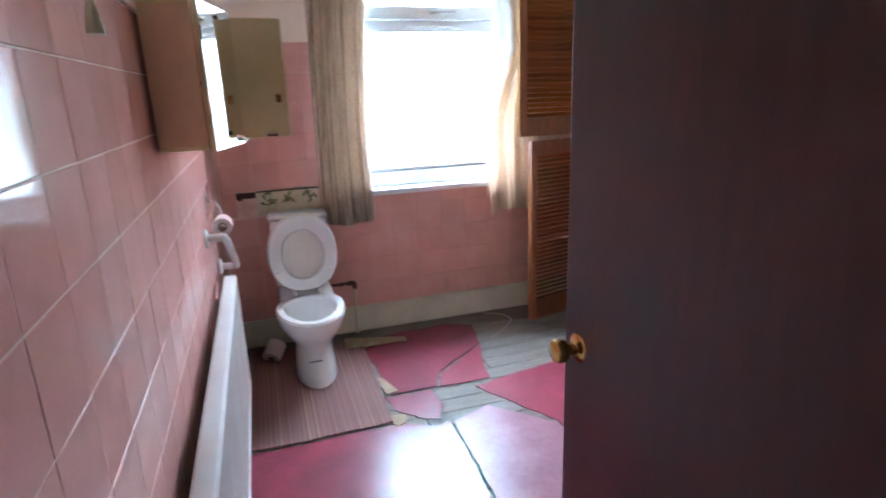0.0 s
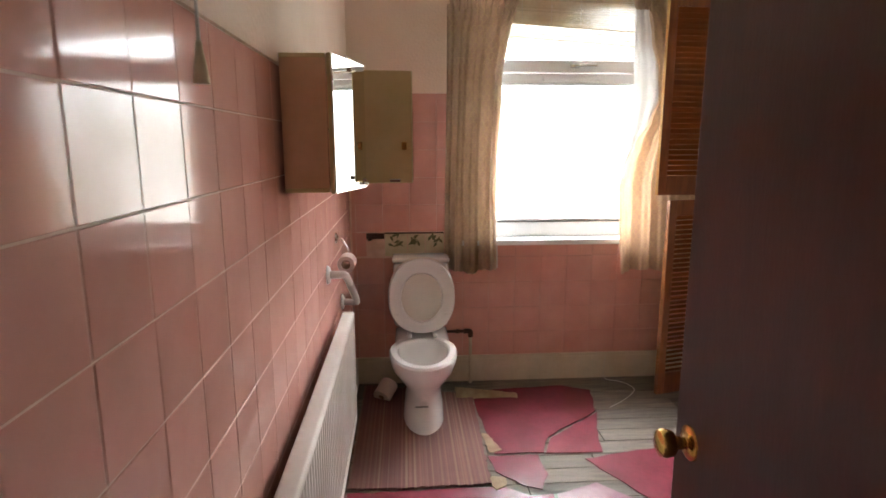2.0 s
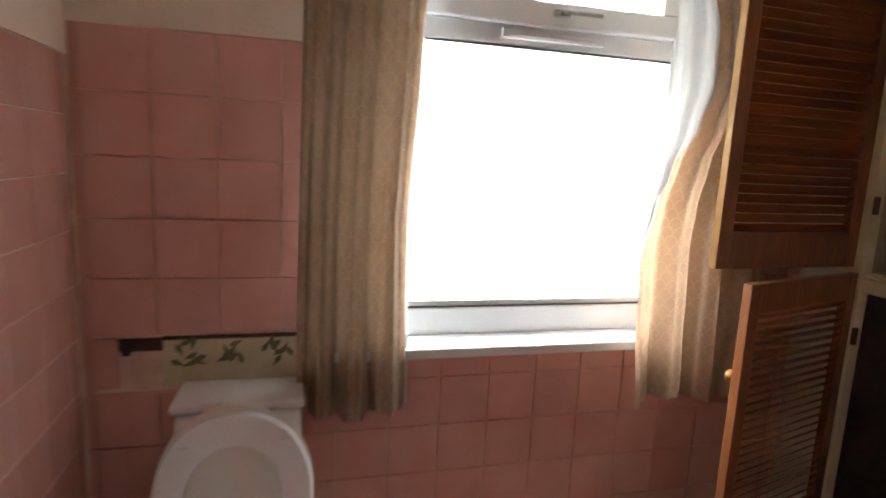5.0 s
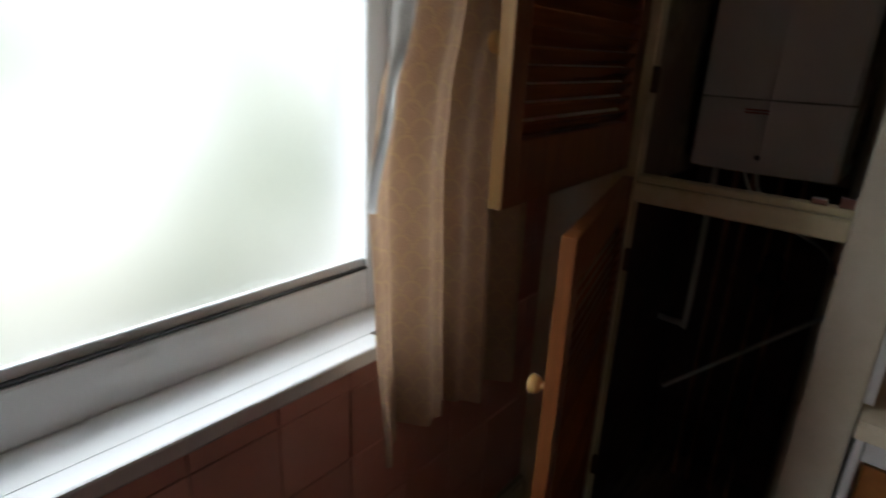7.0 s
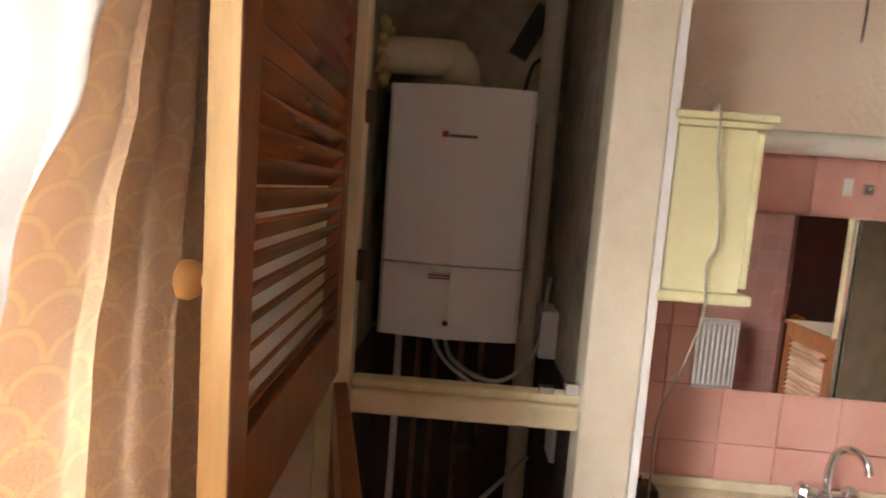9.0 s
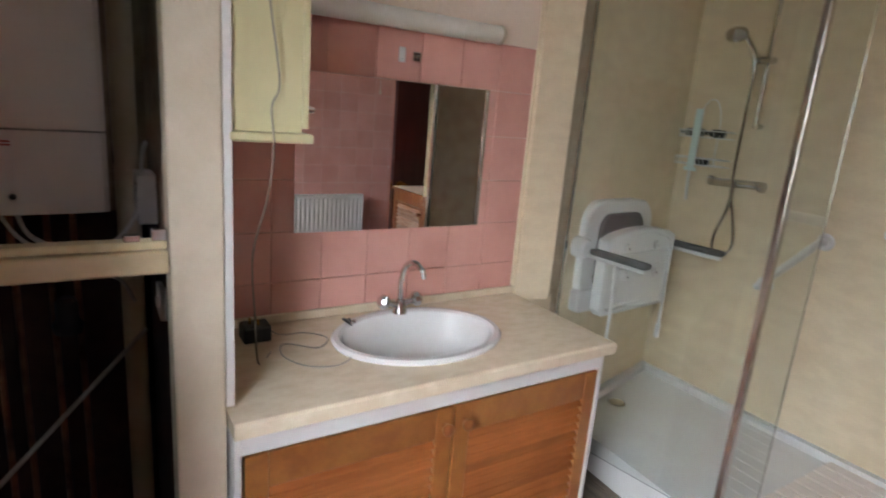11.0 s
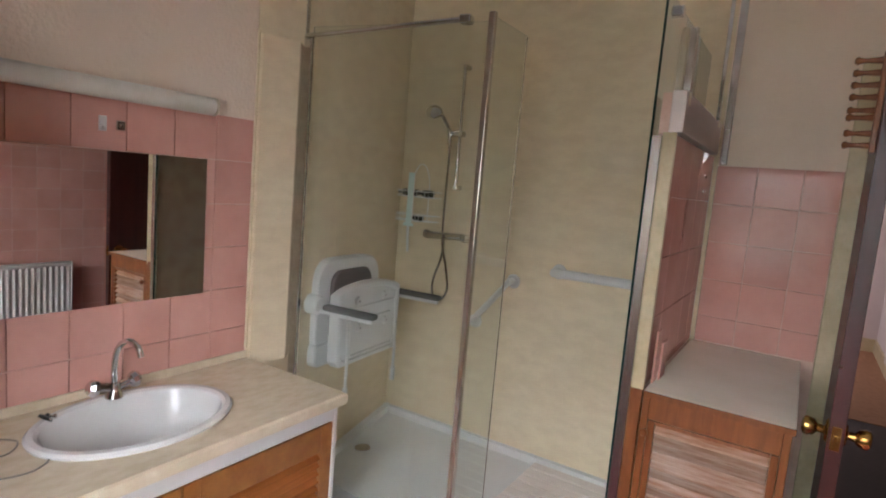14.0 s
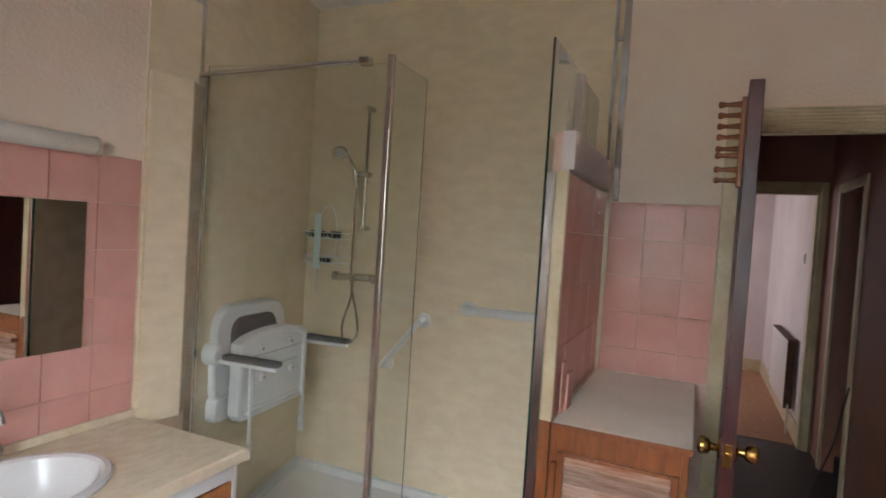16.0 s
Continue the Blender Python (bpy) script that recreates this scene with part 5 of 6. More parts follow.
part("plate", boxes((-0.010, -0.004, -0.068, -0.040, -0.028, 0.002, 0.003), (-0.016, -0.010, -0.060, -0.048, -0.02, -0.008, 0.003)), CHROME, hk)

tagged(part("plaster_crack", tube(smooth_path([(XR - 0.0005, -1.43, 2.62), (XR - 0.0005, -1.437, 2.45), (XR - 0.0005, -1.425, 2.30), (XR - 0.0005, -1.432, 2.16), (XR - 0.0005, -1.43, 2.06)], 5), [0.0035] * 20 + [0.001], 5), DARKPLASTER), "dark crack running down the plaster", "crack", kind="structure")
ad = thing("power_adaptor", pose(2.775, -0.95, WTZ + 0.0005), "black plug-in power adaptor lying on the worktop", "adaptor")
part("body", box(-0.035, 0.035, -0.045, 0.035, 0.0, 0.05, 0.006), BLACK, ad)
part("pin", boxes((-0.02, -0.012, -0.012, -0.006, 0.0502, 0.066), (-0.004, 0.004, 0.008, 0.014, 0.0502, 0.068), (0.012, 0.02, -0.012, -0.006, 0.0502, 0.066)), BRASS, ad)
wz = WTZ + 0.005
tagged(part("adaptor_cable", tube(smooth_path([(2.775, -0.996, wz + 0.02), (2.77, -1.03, wz), (2.76, -1.10, wz), (2.70, -1.15, wz), (2.64, -1.10, wz), (2.70, -1.02, wz), (2.62, -0.99, wz + 0.003), (2.54, -1.03, wz), (2.51, -1.10, wz), (2.53, -1.15, wz), (2.56, -1.17, wz)], 7), 0.0022, 7), GREYCABLE, None, "", True), "thin grey cable coiled on the worktop", "cable")
tagged(part("hanging_cable", tube(smooth_path([(2.50, -0.90, 1.784), (2.385, -0.88, 1.79), (2.380, -0.885, 1.70), (2.381, -0.90, 1.60), (2.384, -0.905, 1.54), (2.386, -0.890, 1.50), (2.384, -0.895, 1.42), (2.45, -0.90, 1.30), (2.52, -0.885, 1.15), (2.56, -0.90, 0.98), (2.60, -0.92, wz), (2.66, -0.97, wz)], 7), 0.0022, 7), GREYCABLE, None, "", True), "grey cable hanging down over the yellow cabinet to the worktop", "cable")

# ---- shower ----
SX0 = 1.475
LZ = 0.972      # top of the low cabinet beside the shower
tr = thing("shower_tray", pose(0, 0, 0), "low white shower tray with a ribbed beige end", "shower tray")
FRONT = lambda x: -2.403 + (2.68 - x) * 0.06     # the tray's front edge
TZ = 0.165


def quad(x0, x1, d0, d1, z0, z1):
    """A strip of the tray between two distances behind its front edge."""
    return slab([(x0, FRONT(x0) - d0), (x0, FRONT(x0) - d1), (x1, FRONT(x1) - d1), (x1, FRONT(x1) - d0)], z0, z1)


def sidex(y):
    return XR + (XS - XR) * min(1.0, (SY - y) / (SY - YB)) - 0.0075


part("front_curb", quad(2.0855, 2.88, 0.0, 0.062, 0.0, TZ), TRAY, tr)
part("front_curb", quad(SX0, 2.085, 0.0, 0.062, 0.0, TZ - 0.04), TRAY, tr)
part("base", slab([(SX0, YB + 0.0075), (SX0, FRONT(SX0) - 0.063), (sidex(-2.43), FRONT(2.94) - 0.063), (sidex(YB + 0.0075), YB + 0.0075)], 0.0, TZ - 0.04), TRAY, tr)
part("rim", slab([(SX0, YB + 0.0078), (SX0, YB + 0.045), (sidex(YB + 0.05) - 0.04, YB + 0.045), (sidex(-2.45) - 0.04, -2.45), (sidex(-2.45), -2.45), (sidex(YB + 0.0078), YB + 0.0078)], TZ - 0.0398, TZ), TRAY, tr)
for k in range(15):
    y = YB + 0.055 + 0.078 * k
    if y + 0.07 > FRONT(2.1) + 0.012:
        break
    part("rib", box(SX0 + 0.012, 2.085, y, y + 0.069, TZ - 0.0398, TZ - 0.014, 0.006), BEIGERIB, tr)
part("drain", lathe([(0.0, 0.004), (0.030, 0.005), (0.042, 0.003), (0.045, 0.0)], 24, pose(2.90, -2.83, TZ - 0.0397)), CHROME, tr, "", True)

GY = -2.39
sc = thing("shower_screen", pose(0, 0, 0), "clear glass shower screen with aluminium posts", "shower screen")
sl = pose(2.078, GY, 0, 0, 0, math.degrees(math.atan2(GY * -1 + SY + 0.012, 0.80)))
part("glass", box(0.013, 0.775, -0.003, 0.003, 0.168, 2.185, 0, 2, sl), GLASS, sc, "clear front pane")
part("corner_post", box(2.066, 2.090, GY - 0.012, GY + 0.012, 0.166, 2.218, 0.003), COPPERISH, sc, "satin aluminium corner post")
part("wall_profile", box(0.776, 0.812, -0.014, 0.014, 0.166, 2.15, 0.003, 2, sl), CHROME, sc, "chrome wall profile")
part("top_rail", tube([sl @ Vector((0.80, 0.02, 2.145)), sl @ Vector((0.10, 0.02, 2.19))], 0.009, 12), CHROME, sc, "round chrome bracing rail", True)
part("rail_clamp", box(0.075, 0.12, -0.01, 0.034, 2.175, 2.205, 0.004, 2, sl), CHROME, sc)
part("return_glass", box(2.075, 2.081, -2.68, GY - 0.0125, 0.15, 2.205), GLASS, sc, "narrow return pane")
part("return_edge", box(2.0745, 2.0815, -2.684, -2.6802, 0.15, 2.205), COPPERISH, sc)
s2 = thing("shower_screen", pose(0, 0, 0), "tall clear glass end panel of the shower beside the partition", "shower screen")
part("glass", box(1.484, 1.490, YB + 0.008, -2.44, 0.168, 2.248), GLASS, s2)
part("glass_edge", box(1.4835, 1.4905, -2.4398, -2.432, 0.168, 2.248), GLASSEDGE, s2, "dark polished glass edge")
part("channel", box(1.476, 1.498, YB + 0.05, -2.45, 0.152, 0.1675), CHROME, s2)
part("front_channel", box(1.4525, 1.483, -2.451, -2.43, 0.166, 1.80, 0.002), COPPERISH, s2)
part("clamp", box(1.464, 1.510, -2.60, -2.57, 2.205, 2.24, 0.005), CHROME, s2, "bright chrome clamp")
part("upright", box(1.455, 1.4832, -2.83, -2.80, 1.942, 2.23, 0.002), COPPERISH, s2)

pt = thing("partition", pose(0, 0, 0), "low stud partition with cream end post and pink tiled face", "partition", kind="structure")
part("core", box(1.425, 1.470, YB + 0.0005, -2.452, 0.0, 1.81), GROUT, pt)
part("end_post", box(1.410, 1.4515, -2.4515, -2.430, LZ, 1.81, 0.003), CREAM, pt, "cream painted end post")
part("lower_post", box(1.4135, 1.4515, -2.4515, -2.4325, 0.0, LZ - 0.001, 0.003), PINE, pt, "dark stained wooden lower post")
part("coping", box(1.394, 1.438, YB + 0.09, -2.436, 1.8105, 1.94, 0.004), PLASTER2, pt, "pale pink boxed coping with chipped paint")
part("coping_core", box(1.4385, 1.468, YB + 0.0005, -2.445, 1.8105, 1.935), GROUT, pt)
part("coping_chip", boxes((1.3925, 1.398, -2.50, -2.462, 1.90, 1.9408, 0.001), (1.3925, 1.397, -3.20, -3.13, 1.915, 1.9412, 0.001)), WHITETOP, pt, "bare chipped filler")
part("tile_trim", boxes((1.417, 1.4245, YB + 0.0005, YB + 0.012, 0.98, 1.76)), WHITEWOOD, pt)
for z in (1.64, 1.70):
    part("fixing", box(1.402, 1.4115, -3.10, -3.05, z, z + 0.012, 0.002), CHROME, pt)
structure("chrome_edge_trim", boxes((1.362, 1.394, YB + 0.0065, YB + 0.022, 1.772, ZC - 0.002, 0.004), (1.415, 1.433, YB + 0.0065, YB + 0.018, 1.93, ZC - 0.002, 0.003), (1.3945, 1.4145, YB + 0.0065, YB + 0.014, 2.52, 2.535, 0.003)), CHROME, "bright chrome edge trim of the shower boards")
wedge = [(XR - 0.0063, -2.0235), (2.868, -2.0235), (2.836, -2.160), (2.832, -2.178), (2.840, -2.192), (2.874, -2.236), (XR - 0.0063, -2.240)]
structure("boxed_panel", slab(wedge, 0.79, 2.105), SHOWERBOARD, "raised cream boxing that carries the shower screen profile")

se = thing("folding_shower_chair", pose(2.966, -2.660, -0.012, 0, 0, 5.0), "white folded-up shower seat with grey armrests", "shower seat")


def rring(x, y0, y1, z0, z1, r, n=6):
    out = []
    for cy, cz, a0 in ((y1 - r, z1 - r, 0), (y0 + r, z1 - r, 90), (y0 + r, z0 + r, 180), (y1 - r, z0 + r, 270)):
        for k in range(n + 1):
            a = radians(a0 + 90 * k / n)
            out.append((x, cy + r * math.cos(a), cz + r * math.sin(a)))
    return out


def pad(x0, x1, y0, y1, z0, z1, r, b=0.008):
    return loft([rring(x0, y0, y1, z0, z1, r), rring(x1 + b, y0, y1, z0, z1, r), rring(x1, y0 + b, y1 - b, z0 + b, z1 - b, max(0.004, r - b))])


part("back_frame", pad(-0.001, -0.06, -0.24, 0.26, 0.73, 1.20, 0.11), PLASTIC, se, "white wall frame", True)
part("back_pad", pad(-0.0605, -0.078, -0.15, 0.17, 0.78, 1.145, 0.07), GREYPAD, se, "grey back pad", True)
part("lower_bracket", pad(-0.001, -0.075, 0.12, 0.27, 0.69, 0.80, 0.03), PLASTIC, se, "", True)
def arch(x, y0, y1, z0, z1, rise, inset=0.0, n=10):
    """Outline of the seat on end: straight sides, rounded foot corners, a bowed top."""
    y0, y1, z0, z1 = y0 + inset, y1 - inset, z0 + inset, z1 - inset
    pts = [(x, y0 + 0.025, z0), (x, y1 - 0.025, z0), (x, y1, z0 + 0.03)]
    for k in range(n + 1):
        t = k / n
        pts.append((x, y1 + (y0 - y1) * t, z1 - rise + rise * math.sin(math.pi * t) ** 0.6))
    return pts + [(x, y0, z0 + 0.03)]


SB = (-0.285, 0.232, 0.70, 1.09, 0.045)
part("folded_seat", loft([arch(-0.115, *SB), arch(-0.165, *SB), arch(-0.172, *SB, 0.008), arch(-0.172, *SB, 0.022), arch(-0.160, *SB, 0.030)]), PLASTIC, se, "white seat folded upright with a raised rim", True)
part("seat_rib", boxes((-0.172, -0.1602, -0.25, 0.195, 0.965, 0.978, 0.003)), PLASTIC, se)
part("seat_panel", boxes((-0.174, -0.1602, -0.205, 0.145, 0.735, 0.915, 0.006, 2), (-0.185, -0.1745, -0.205, 0.145, 0.735, 0.752, 0.004)), PLASTIC, se, "moulded leg housing")
for y, z in ((-0.14, 1.005), (0.085, 1.005), (-0.14, 0.875), (0.085, 0.875)):
    part("boss", lathe([(0, 0.014), (0.016, 0.012), (0.022, 0.0)], 14, pose(-0.1605 if z > 0.95 else -0.1742, y, z, 0, -90, 0)), PLASTIC, se, "", True)
    part("screw", lathe([(0, 0.002), (0.005, 0.0015), (0.005, 0.0)], 10, pose(-0.1748 if z > 0.95 else -0.1885, y, z, 0, -90, 0)), RUST, se)
for y in (-0.315, 0.275):
    part("pivot", lathe([(0, 0.03), (0.035, 0.028), (0.046, 0.012), (0.046, -0.05), (0, -0.05)], 22, pose(-0.07, y, 1.0, 0, -90, 0)), PLASTIC, se, "round white pivot", True)
    part("armrest", boxes((-0.40, -0.12, y - 0.026, y + 0.026, 0.985, 1.012, 0.012, 3)), GREYPAD, se, "grey padded armrest", True)
    part("arm_bracket", boxes((-0.39, -0.09, y - 0.012, y + 0.012, 0.966, 0.9845, 0.005)), PLASTIC, se)
for y in (-0.235, 0.178):
    part("support_leg", tube(smooth_path([(-0.178, y, 0.98), (-0.185, y, 0.85), (-0.19, y, 0.74), (-0.19, y, 0.60)], 5), 0.008, 10), PLASTIC, se, "", True)
    part("foot", tube([(-0.19, y, 0.60), (-0.19, y, 0.53)], 0.013, 12), PLASTIC, se, "", True)

VY = YB + 0.006
sv = thing("shower_mixer", pose(0.108, 0, 0.008), "chrome bar shower mixer with riser rail and hose", "shower")
part("bar", tube([(2.545, VY + 0.055, 1.285), (2.775, VY + 0.055, 1.275)], 0.021, 18), CHROME, sv, "", True)
for x in (2.525, 2.785):
    part("control_knob", tube([(x - 0.012, VY + 0.055, 1.28), (x + 0.012, VY + 0.055, 1.28)], 0.025, 18), CHROME, sv, "", True)
for x in (2.60, 2.72):
    part("wall_union", tube([(x, VY, 1.28), (x, VY + 0.05, 1.28)], 0.018, 14), CHROME, sv, "", True)
part("riser_rail", tube([(2.62, VY + 0.05, 1.55), (2.62, VY + 0.05, 2.24)], 0.0095, 12), CHROME, sv, "", True)
for z in (1.56, 2.23):
    part("rail_bracket", tube([(2.62, VY, z), (2.62, VY + 0.058, z)], 0.014, 14), CHROME, sv, "", True)
part("slider", boxes((2.585, 2.67, VY + 0.034, VY + 0.085, 1.845, 1.875, 0.008)), CHROME, sv, "", True)
part("hand_shower", tube(smooth_path([(2.655, VY + 0.09, 1.80), (2.665, VY + 0.10, 1.88), (2.69, VY + 0.14, 1.95), (2.705, VY + 0.17, 1.97)], 5), 0.012, 12), CHROME, sv, "", True)
part("shower_head", lathe([(0, 0.012), (0.03, 0.010), (0.047, 0.0), (0.047, -0.012), (0.02, -0.03), (0, -0.032)], 24, pose(2.712, VY + 0.19, 1.968, -50, 0, 25)), CHROME, sv, "", True)
part("hose", tube(smooth_path([(2.66, VY + 0.06, 1.26), (2.665, VY + 0.07, 1.15), (2.70, VY + 0.08, 1.02), (2.69, VY + 0.085, 0.93), (2.64, VY + 0.085, 0.915), (2.60, VY + 0.08, 0.98), (2.62, VY + 0.08, 1.10), (2.655, VY + 0.085, 1.25), (2.66, VY + 0.085, 1.45), (2.658, VY + 0.085, 1.65), (2.655, VY + 0.09, 1.80)], 7), 0.0075, 10), CHROME, sv, "flexible metal hose", True)

FROSTPLASTIC = mat("pale_aqua_plastic", (0.72, 0.84, 0.80), 0.3, second=(0.66, 0.80, 0.77), scale=6)
CX, CZ = 2.995, 1.355
ca = thing("shower_caddy", pose(CX, VY + 0.002, CZ), "white wire shower caddy with dark bottles in two baskets", "caddy")
for z in (0.0, 0.14):
    front = smooth_path([(-0.15, 0.005, z + 0.035), (-0.13, 0.075, z + 0.035), (-0.06, 0.115, z + 0.035), (0.06, 0.115, z + 0.035), (0.12, 0.075, z + 0.035), (0.14, 0.005, z + 0.035)], 4)
    part("rim_wire", tube(front, 0.0034, 6, True), PLASTIC, ca)
    part("base_wire", tube([p - Vector((0, 0, 0.034)) for p in (Vector(q) for q in front)], 0.003, 6, True), PLASTIC, ca)
    for k in range(13):
        x = -0.132 + 0.0215 * k
        d = 0.108 - 0.055 * max(0.0, (abs(x + 0.003) - 0.06) / 0.08)
        part("basket_wire", tube([(x, 0.006, z), (x, d, z), (x, d, z + 0.035)], 0.0019, 5), PLASTIC, ca)
part("hanger", tube(smooth_path([(-0.06, 0.005, 0.0), (-0.06, 0.005, 0.22), (-0.035, 0.005, 0.31), (0.0, 0.005, 0.335), (0.035, 0.005, 0.31), (0.06, 0.005, 0.22), (0.06, 0.005, 0.0)], 5), 0.0032, 6), PLASTIC, ca)
for x, ln, lab in ((-0.085, 0.085, "short dark bottle lying in the upper caddy basket"), (0.045, 0.12, "long dark bottle lying in the upper caddy basket")):
    bt = thing("shampoo_bottle", pose(CX + x, VY + 0.06, CZ + 0.1645, 0, 90, 0), lab, "bottle")
    part("body", lathe([(0, -ln / 2), (0.019, -ln / 2 + 0.003), (0.0215, 0.0), (0.02, ln / 2 - 0.02), (0.011, ln / 2 - 0.008), (0, ln / 2 - 0.008)], 18), BLACK, bt, "", True)
    part("cap", lathe([(0, ln / 2 + 0.014), (0.011, ln / 2 + 0.013), (0.012, ln / 2 - 0.0075), (0, ln / 2 - 0.0075)], 16), BLACK, bt, "", True)
bt2 = thing("soap_bar", pose(CX - 0.02, VY + 0.06, CZ + 0.0025), "small dark soap in the lower caddy basket", "soap")
part("bar", box(-0.045, 0.02, -0.02, 0.02, 0, 0.03, 0.011, 3), BLACK, bt2, "", True)
sq = thing("squeegee", pose(CX - 0.015, VY + 0.124, 1.175), "pale aqua plastic squeegee hanging on the caddy", "squeegee")
part("blade", box(-0.019, 0.019, 0.0, 0.010, 0.17, 0.46, 0.003), FROSTPLASTIC, sq)
part("blade_lip", box(-0.024, -0.0195, 0.002, 0.006, 0.18, 0.45, 0.001), PLASTIC, sq)
part("hook", boxes((-0.035, 0.035, 0.001, 0.009, 0.150, 0.1695, 0.003)), FROSTPLASTIC, sq)
part("handle", tube(smooth_path([(0, 0.005, 0.15), (-0.002, 0.005, 0.08), (-0.008, 0.005, 0.0)], 4), 0.008, 10), PLASTIC, sq, "", True)

for a0, b0, r0 in (((2.335, 1.09), (2.55, 0.825), 0.0165), ((2.08, 1.182), (1.60, 1.187), 0.023)):
    g = thing("grab_rail", pose(0, 0, 0), "white plastic ribbed grab rail on the shower board", "grab rail", "shower grab rails")
    p = smooth_path([(a0[0], VY + 0.002, a0[1]), (a0[0], VY + 0.05, a0[1]), (a0[0] * 0.93 + b0[0] * 0.07, VY + 0.066, a0[1] * 0.93 + b0[1] * 0.07), (a0[0] * 0.07 + b0[0] * 0.93, VY + 0.066, a0[1] * 0.07 + b0[1] * 0.93), (b0[0], VY + 0.05, b0[1]), (b0[0], VY + 0.002, b0[1])], 5)
    part("tube", tube(p, r0, 14), PLASTIC, g, "", True)
    for q in (a0, b0):
        part("flange", lathe([(0.0, 0.012), (0.034, 0.010), (0.040, 0.0), (0, 0)], 22, pose(q[0], VY + 0.0003, q[1], -90, 0, 0)), PLASTIC, g, "", True)
    for k in range(12):
        f = 0.14 + 0.72 * k / 11
        c = Vector((a0[0] + (b0[0] - a0[0]) * f, VY + 0.066, a0[1] + (b0[1] - a0[1]) * f))
        e = Vector((b0[0] - a0[0], 0, b0[1] - a0[1])).normalized() * 0.005
        part("grip_rib", tube([c - e, c + e], r0 + 0.0015, 14), PLASTIC, g)

# ---- low cabinet between shower and door ----
lc = thing("louvre_cabinet", pose(0, 0, 0), "low pine cabinet with worn louvred door and white top", "cabinet")
LX0, LX1 = 0.985, 1.4095
part("top", box(LX0 - 0.008, LX1, YB + 0.0095, -2.432, LZ - 0.018, LZ, 0.003), WHITETOP, lc, "scuffed white top")
part("top_lipping", box(LX0 - 0.008, LX1, -2.4315, -2.426, LZ - 0.020, LZ, 0.001), PINE, lc)
part("side", box(LX0, LX0 + 0.016, YB + 0.0095, -2.4565, 0.0, LZ - 0.0185), PINE, lc)
part("side", box(LX1 - 0.016, LX1, YB + 0.0095, -2.4565, 0.0, LZ - 0.0185), PINE, lc)
part("front_frame", boxes((LX0, LX0 + 0.022, -2.456, -2.438, 0, LZ - 0.0185, 0.002), (LX1 - 0.022, LX1, -2.456, -2.438, 0, LZ - 0.0185, 0.002), (LX0 + 0.0223, LX1 - 0.0223, -2.456, -2.438, 0.878, LZ - 0.0185, 0.002)), PINE, lc)
louvre(lc, LX1 - LX0 - 0.048, 0.838, pose(LX1 - 0.024, -2.452, 0.035, 0, 0, 180), top=0.012, bottom=0.08, stile=0.022, thick=0.024, pitch=0.029, tilt=44, half=0.0165, deep=0.0045, slatm=PINEWORN, label="worn louvred pine door")
part("knob", knob_bm(pose(LX1 - 0.02, -2.4375, 0.84, -90, 0, 0), 0.014), PINE, lc, "", True)
tagged(part("loose_tile", box(1.392, 1.400, -2.66, -2.58, LZ + 0.0005, 1.105, 0.002, 2, pose(0, 0, 0)), PINK), "loose pink tile leaning on the partition", "tile")
tagged(part("loose_tile", box(1.401, 1.408, -2.58, -2.52, LZ + 0.0005, 1.155, 0.002, 2, pose(0, 0, 0)), PINK), "loose pink tile propped upright by the partition", "tile")

# ---- bathroom door ----
DOORP = pose(0.848, YB + 0.012, 0.008, 0, 0, 87.7)
dd = thing("door_1", DOORP, "dark oxblood painted flush door standing open", "door")
part("leaf", box(0.0, 0.862, -0.020, 0.020, 0.0, 2.08, 0.002), DOORRED, dd)
for s in (-1, 1):
    k = part("door_knob", lathe([(0.0, 0.066), (0.016, 0.065), (0.026, 0.060), (0.0285, 0.050), (0.024, 0.034), (0.0135, 0.026), (0.0115, 0.010), (0.014, 0.006)], 26, pose(0.80, s * 0.0205, 0.955, -s * 90, 0, 0)), BRASS, dd, "round brass door knob", True)
    part("rose", lathe([(0.012, 0.008), (0.028, 0.007), (0.034, 0.003), (0.035, 0.0), (0.0, 0.0)], 26, pose(0.80, s * 0.0202, 0.955, -s * 90, 0, 0)), BRASS, k, "brass rose", True)
part("latch_plate", box(0.8622, 0.864, -0.012, 0.012, 0.92, 0.99, 0.001), BRASS, dd)
part("latch_bolt", box(0.8642, 0.872, -0.006, 0.006, 0.945, 0.965, 0.002), BRASS, dd)
part("bolt", box(0.8622, 0.872, -0.024, -0.010, 1.16, 1.17, 0.002), CHROME, dd)
for z in (0.25, 1.85):
    part("hinge", tube([(-0.004, -0.022, z - 0.045), (-0.004, -0.022, z + 0.045)], 0.006, 10), BRASS, dd, "", True)
pr = thing("peg_rack", DOORP, "varnished wooden peg rack fixed high on the door", "peg rack")
part("board", box(0.735, 0.785, -0.036, -0.0202, 1.77, 2.05, 0.004), PINE, pr)
for kz in (0, 1, 2, 3, 4.1, 4.7, 6.0, 7.0):
    part("peg", lathe([(0.0, 0.066), (0.008, 0.064), (0.0115, 0.057), (0.008, 0.050), (0.0062, 0.038), (0.0085, 0.012), (0.010, 0.0), (0, 0)], 14, pose(0.76, -0.0362, 2.03 - 0.034 * kz, 90, 0, 0)), PINE, pr, "", True)

# ---- wall tiles and floor boards ----
MESHES = {}


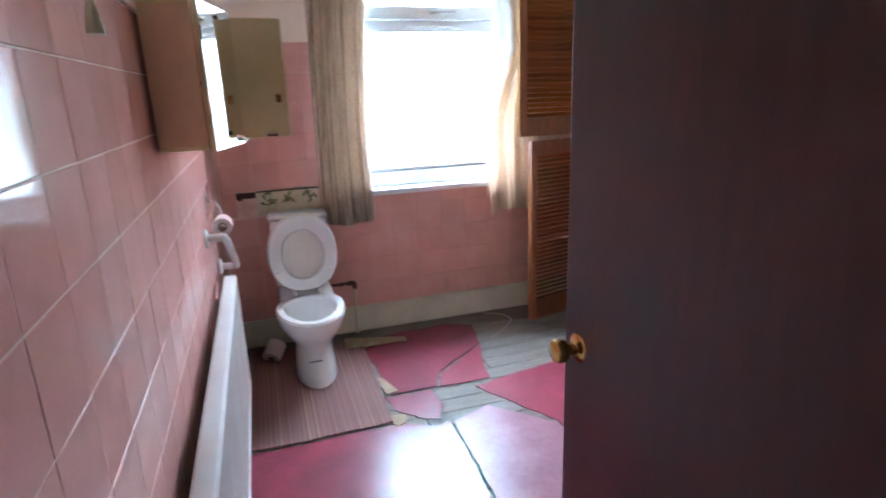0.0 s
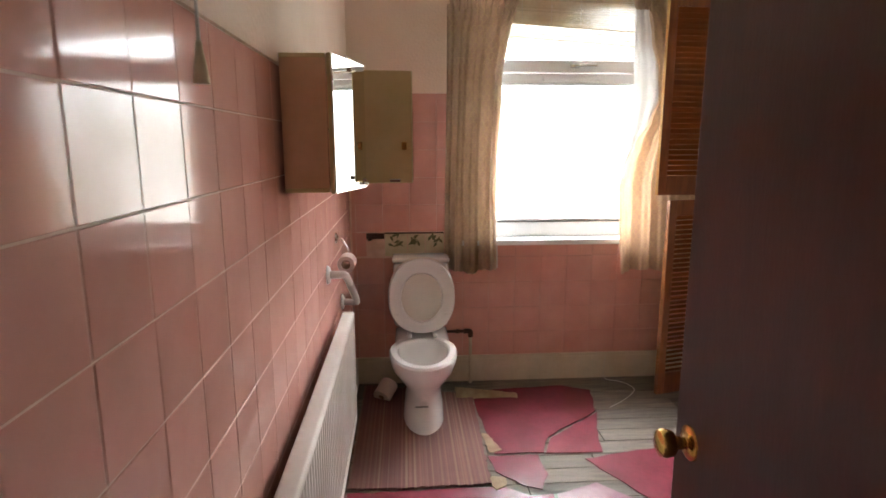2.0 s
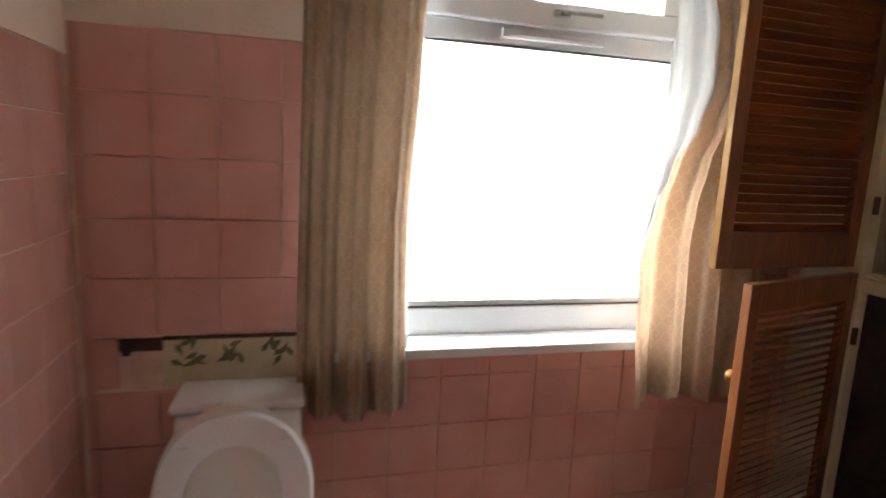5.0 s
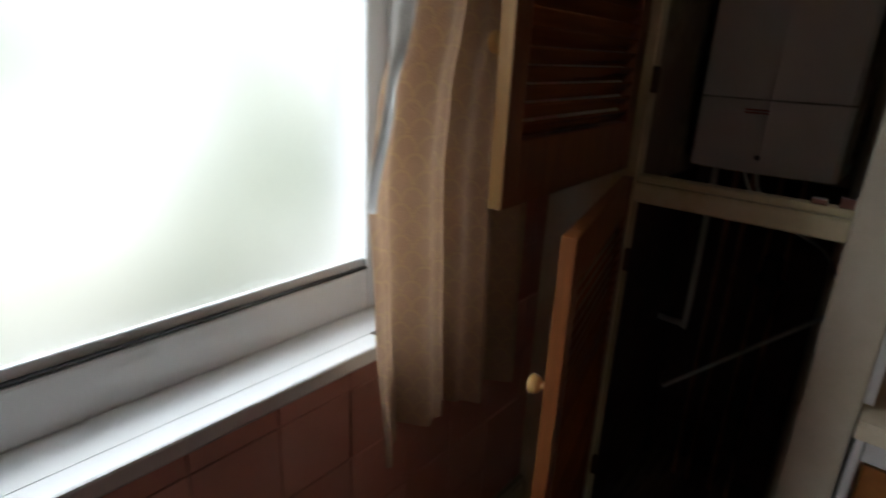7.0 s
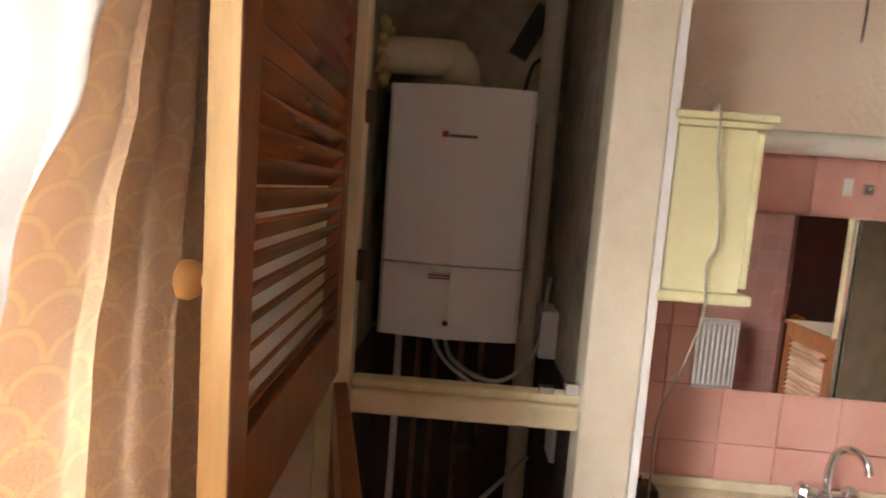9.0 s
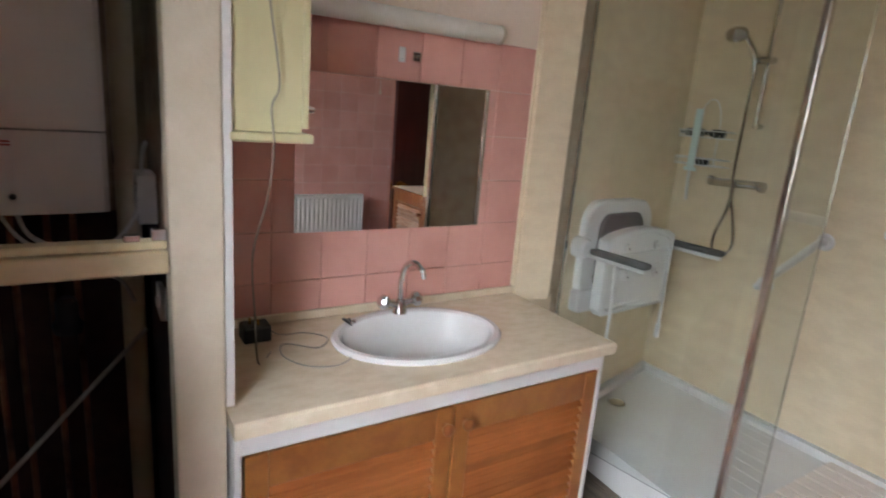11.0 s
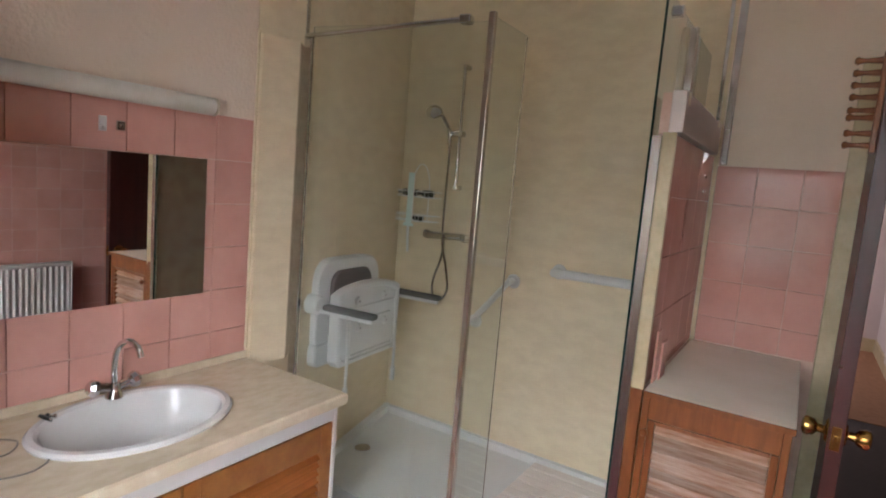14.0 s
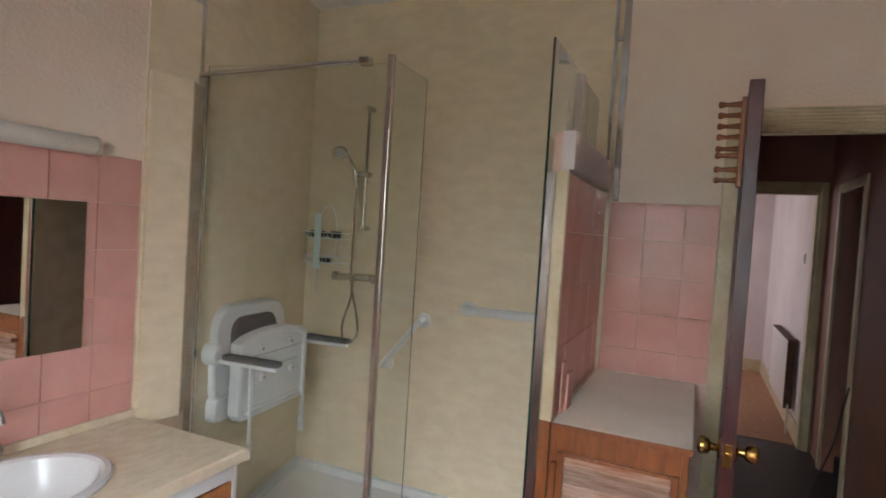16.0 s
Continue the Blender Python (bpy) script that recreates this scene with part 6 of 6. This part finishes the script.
def tile_mesh(w, h):
    key = (round(w, 3), round(h, 3))
    if key not in MESHES:
        bm = box(0, w, 0, 0.008, 0, h, 0.0011, 1)
        me = bpy.data.meshes.new("tile")
        bmesh.ops.recalc_face_normals(bm, faces=bm.faces)
        bm.to_mesh(me)
        bm.free()
        me.materials.append(PINK)
        MESHES[key] = me
    return MESHES[key]


rnd = random.Random(5)


def tile_field(parent, m, u0, u1, v0, v1, pu, pv, phase_u=0.0, vtop=True, holes=(), grout=0.0028):
    """Tiles over u0..u1 and v0..v1 of the plane m (u along its x, v along its z, its y into the wall), leaving out holes (u0, u1, v0, v1)."""
    us, vs_ = [u0], [v1]
    u = u0 + (phase_u % pu or pu)
    while u < u1 - 0.02:
        us.append(u)
        u += pu
    us.append(u1)
    v = v1 - pv
    while v > v0 + 0.02:
        vs_.append(v)
        v -= pv
    vs_.append(v0)
    for a, b in zip(us, us[1:]):
        for t, s in zip(vs_, vs_[1:]):
            pieces = [(a, b, s, t)]
            for hu0, hu1, hv0, hv1 in holes:
                nxt = []
                for x0, x1, z0, z1 in pieces:
                    if x1 <= hu0 or x0 >= hu1 or z1 <= hv0 or z0 >= hv1:
                        nxt.append((x0, x1, z0, z1))
                        continue
                    if z0 < hv0:
                        nxt.append((x0, x1, z0, hv0))
                    if z1 > hv1:
                        nxt.append((x0, x1, hv1, z1))
                    lo_, hi_ = max(z0, hv0), min(z1, hv1)
                    if x0 < hu0:
                        nxt.append((x0, hu0, lo_, hi_))
                    if x1 > hu1:
                        nxt.append((hu1, x1, lo_, hi_))
                pieces = nxt
            for x0, x1, z0, z1 in pieces:
                if x1 - x0 < 0.012 or z1 - z0 < 0.012:
                    continue
                ob = new("tile", tile_mesh(x1 - x0 - grout, z1 - z0 - grout))
                ob.parent = parent
                j = 0.18
                ob.matrix_basis = m @ pose(x0 + grout / 2, rnd.uniform(0, 0.0008), z0 + grout / 2, rnd.uniform(-j, j), 0, rnd.uniform(-j, j))


# u runs to the right as seen from inside the room
tile_field(wall_left, pose(XL - 0.0085, 0, 0, 0, 0, 90), YB + 0.002, -0.002, 0.174, TL, 0.157, 0.152, phase_u=0.128)
tile_field(wall_window, pose(0, -0.0005, 0), XL + 0.002, 2.40, 0.174, TW, 0.168, 0.168, phase_u=0.024,
           holes=((WX0 - 0.001, WX1 + 0.001, WZ0 - 0.036, 2.5), (0.06, 0.548, 0.843, 0.995)))
tile_field(wall_sink, pose(XR + 0.0005, 0, 0, 0, 0, -90), 0.808, 2.014, WTZ + 0.001, TS, 0.164, 0.164, phase_u=0.06)
tile_field(wall_back, pose(0, YB - 0.0005, 0, 0, 0, 180), -1.3995, -(DX1 + 0.077), LZ + 0.002, TB, 0.172, 0.170, phase_u=0.161)
tile_field(pt, pose(1.4165, 0, 0, 0, 0, -90), 2.453, -YB - 0.013, LZ + 0.002, 1.808, 0.20, 0.20, phase_u=0.15)

bw = 0.118
rows_n = int(3.46 / bw)
for k in range(rows_n + 1):
    y0 = -0.002 - bw * (k + 1)
    y0 = max(y0, YB - 0.115)
    y1 = -0.002 - bw * k - 0.003
    cut = [XL + 0.003, 0.55 + 0.9 * rnd.random(), 1.75 + 0.6 * rnd.random(), XC - 0.002]
    for a, b in zip(cut, cut[1:]):
        bm = box(a, b - 0.003, y0, y1, -0.021, rnd.uniform(-0.0022, -0.0002), 0.002, 1)
        part("floorboard", bm, BOARD, floor)

for ob in scene.objects:
    if ob.type == "MESH" and ob.data.materials and ob.data.materials[0] == GLASS:
        ob.visible_shadow = False
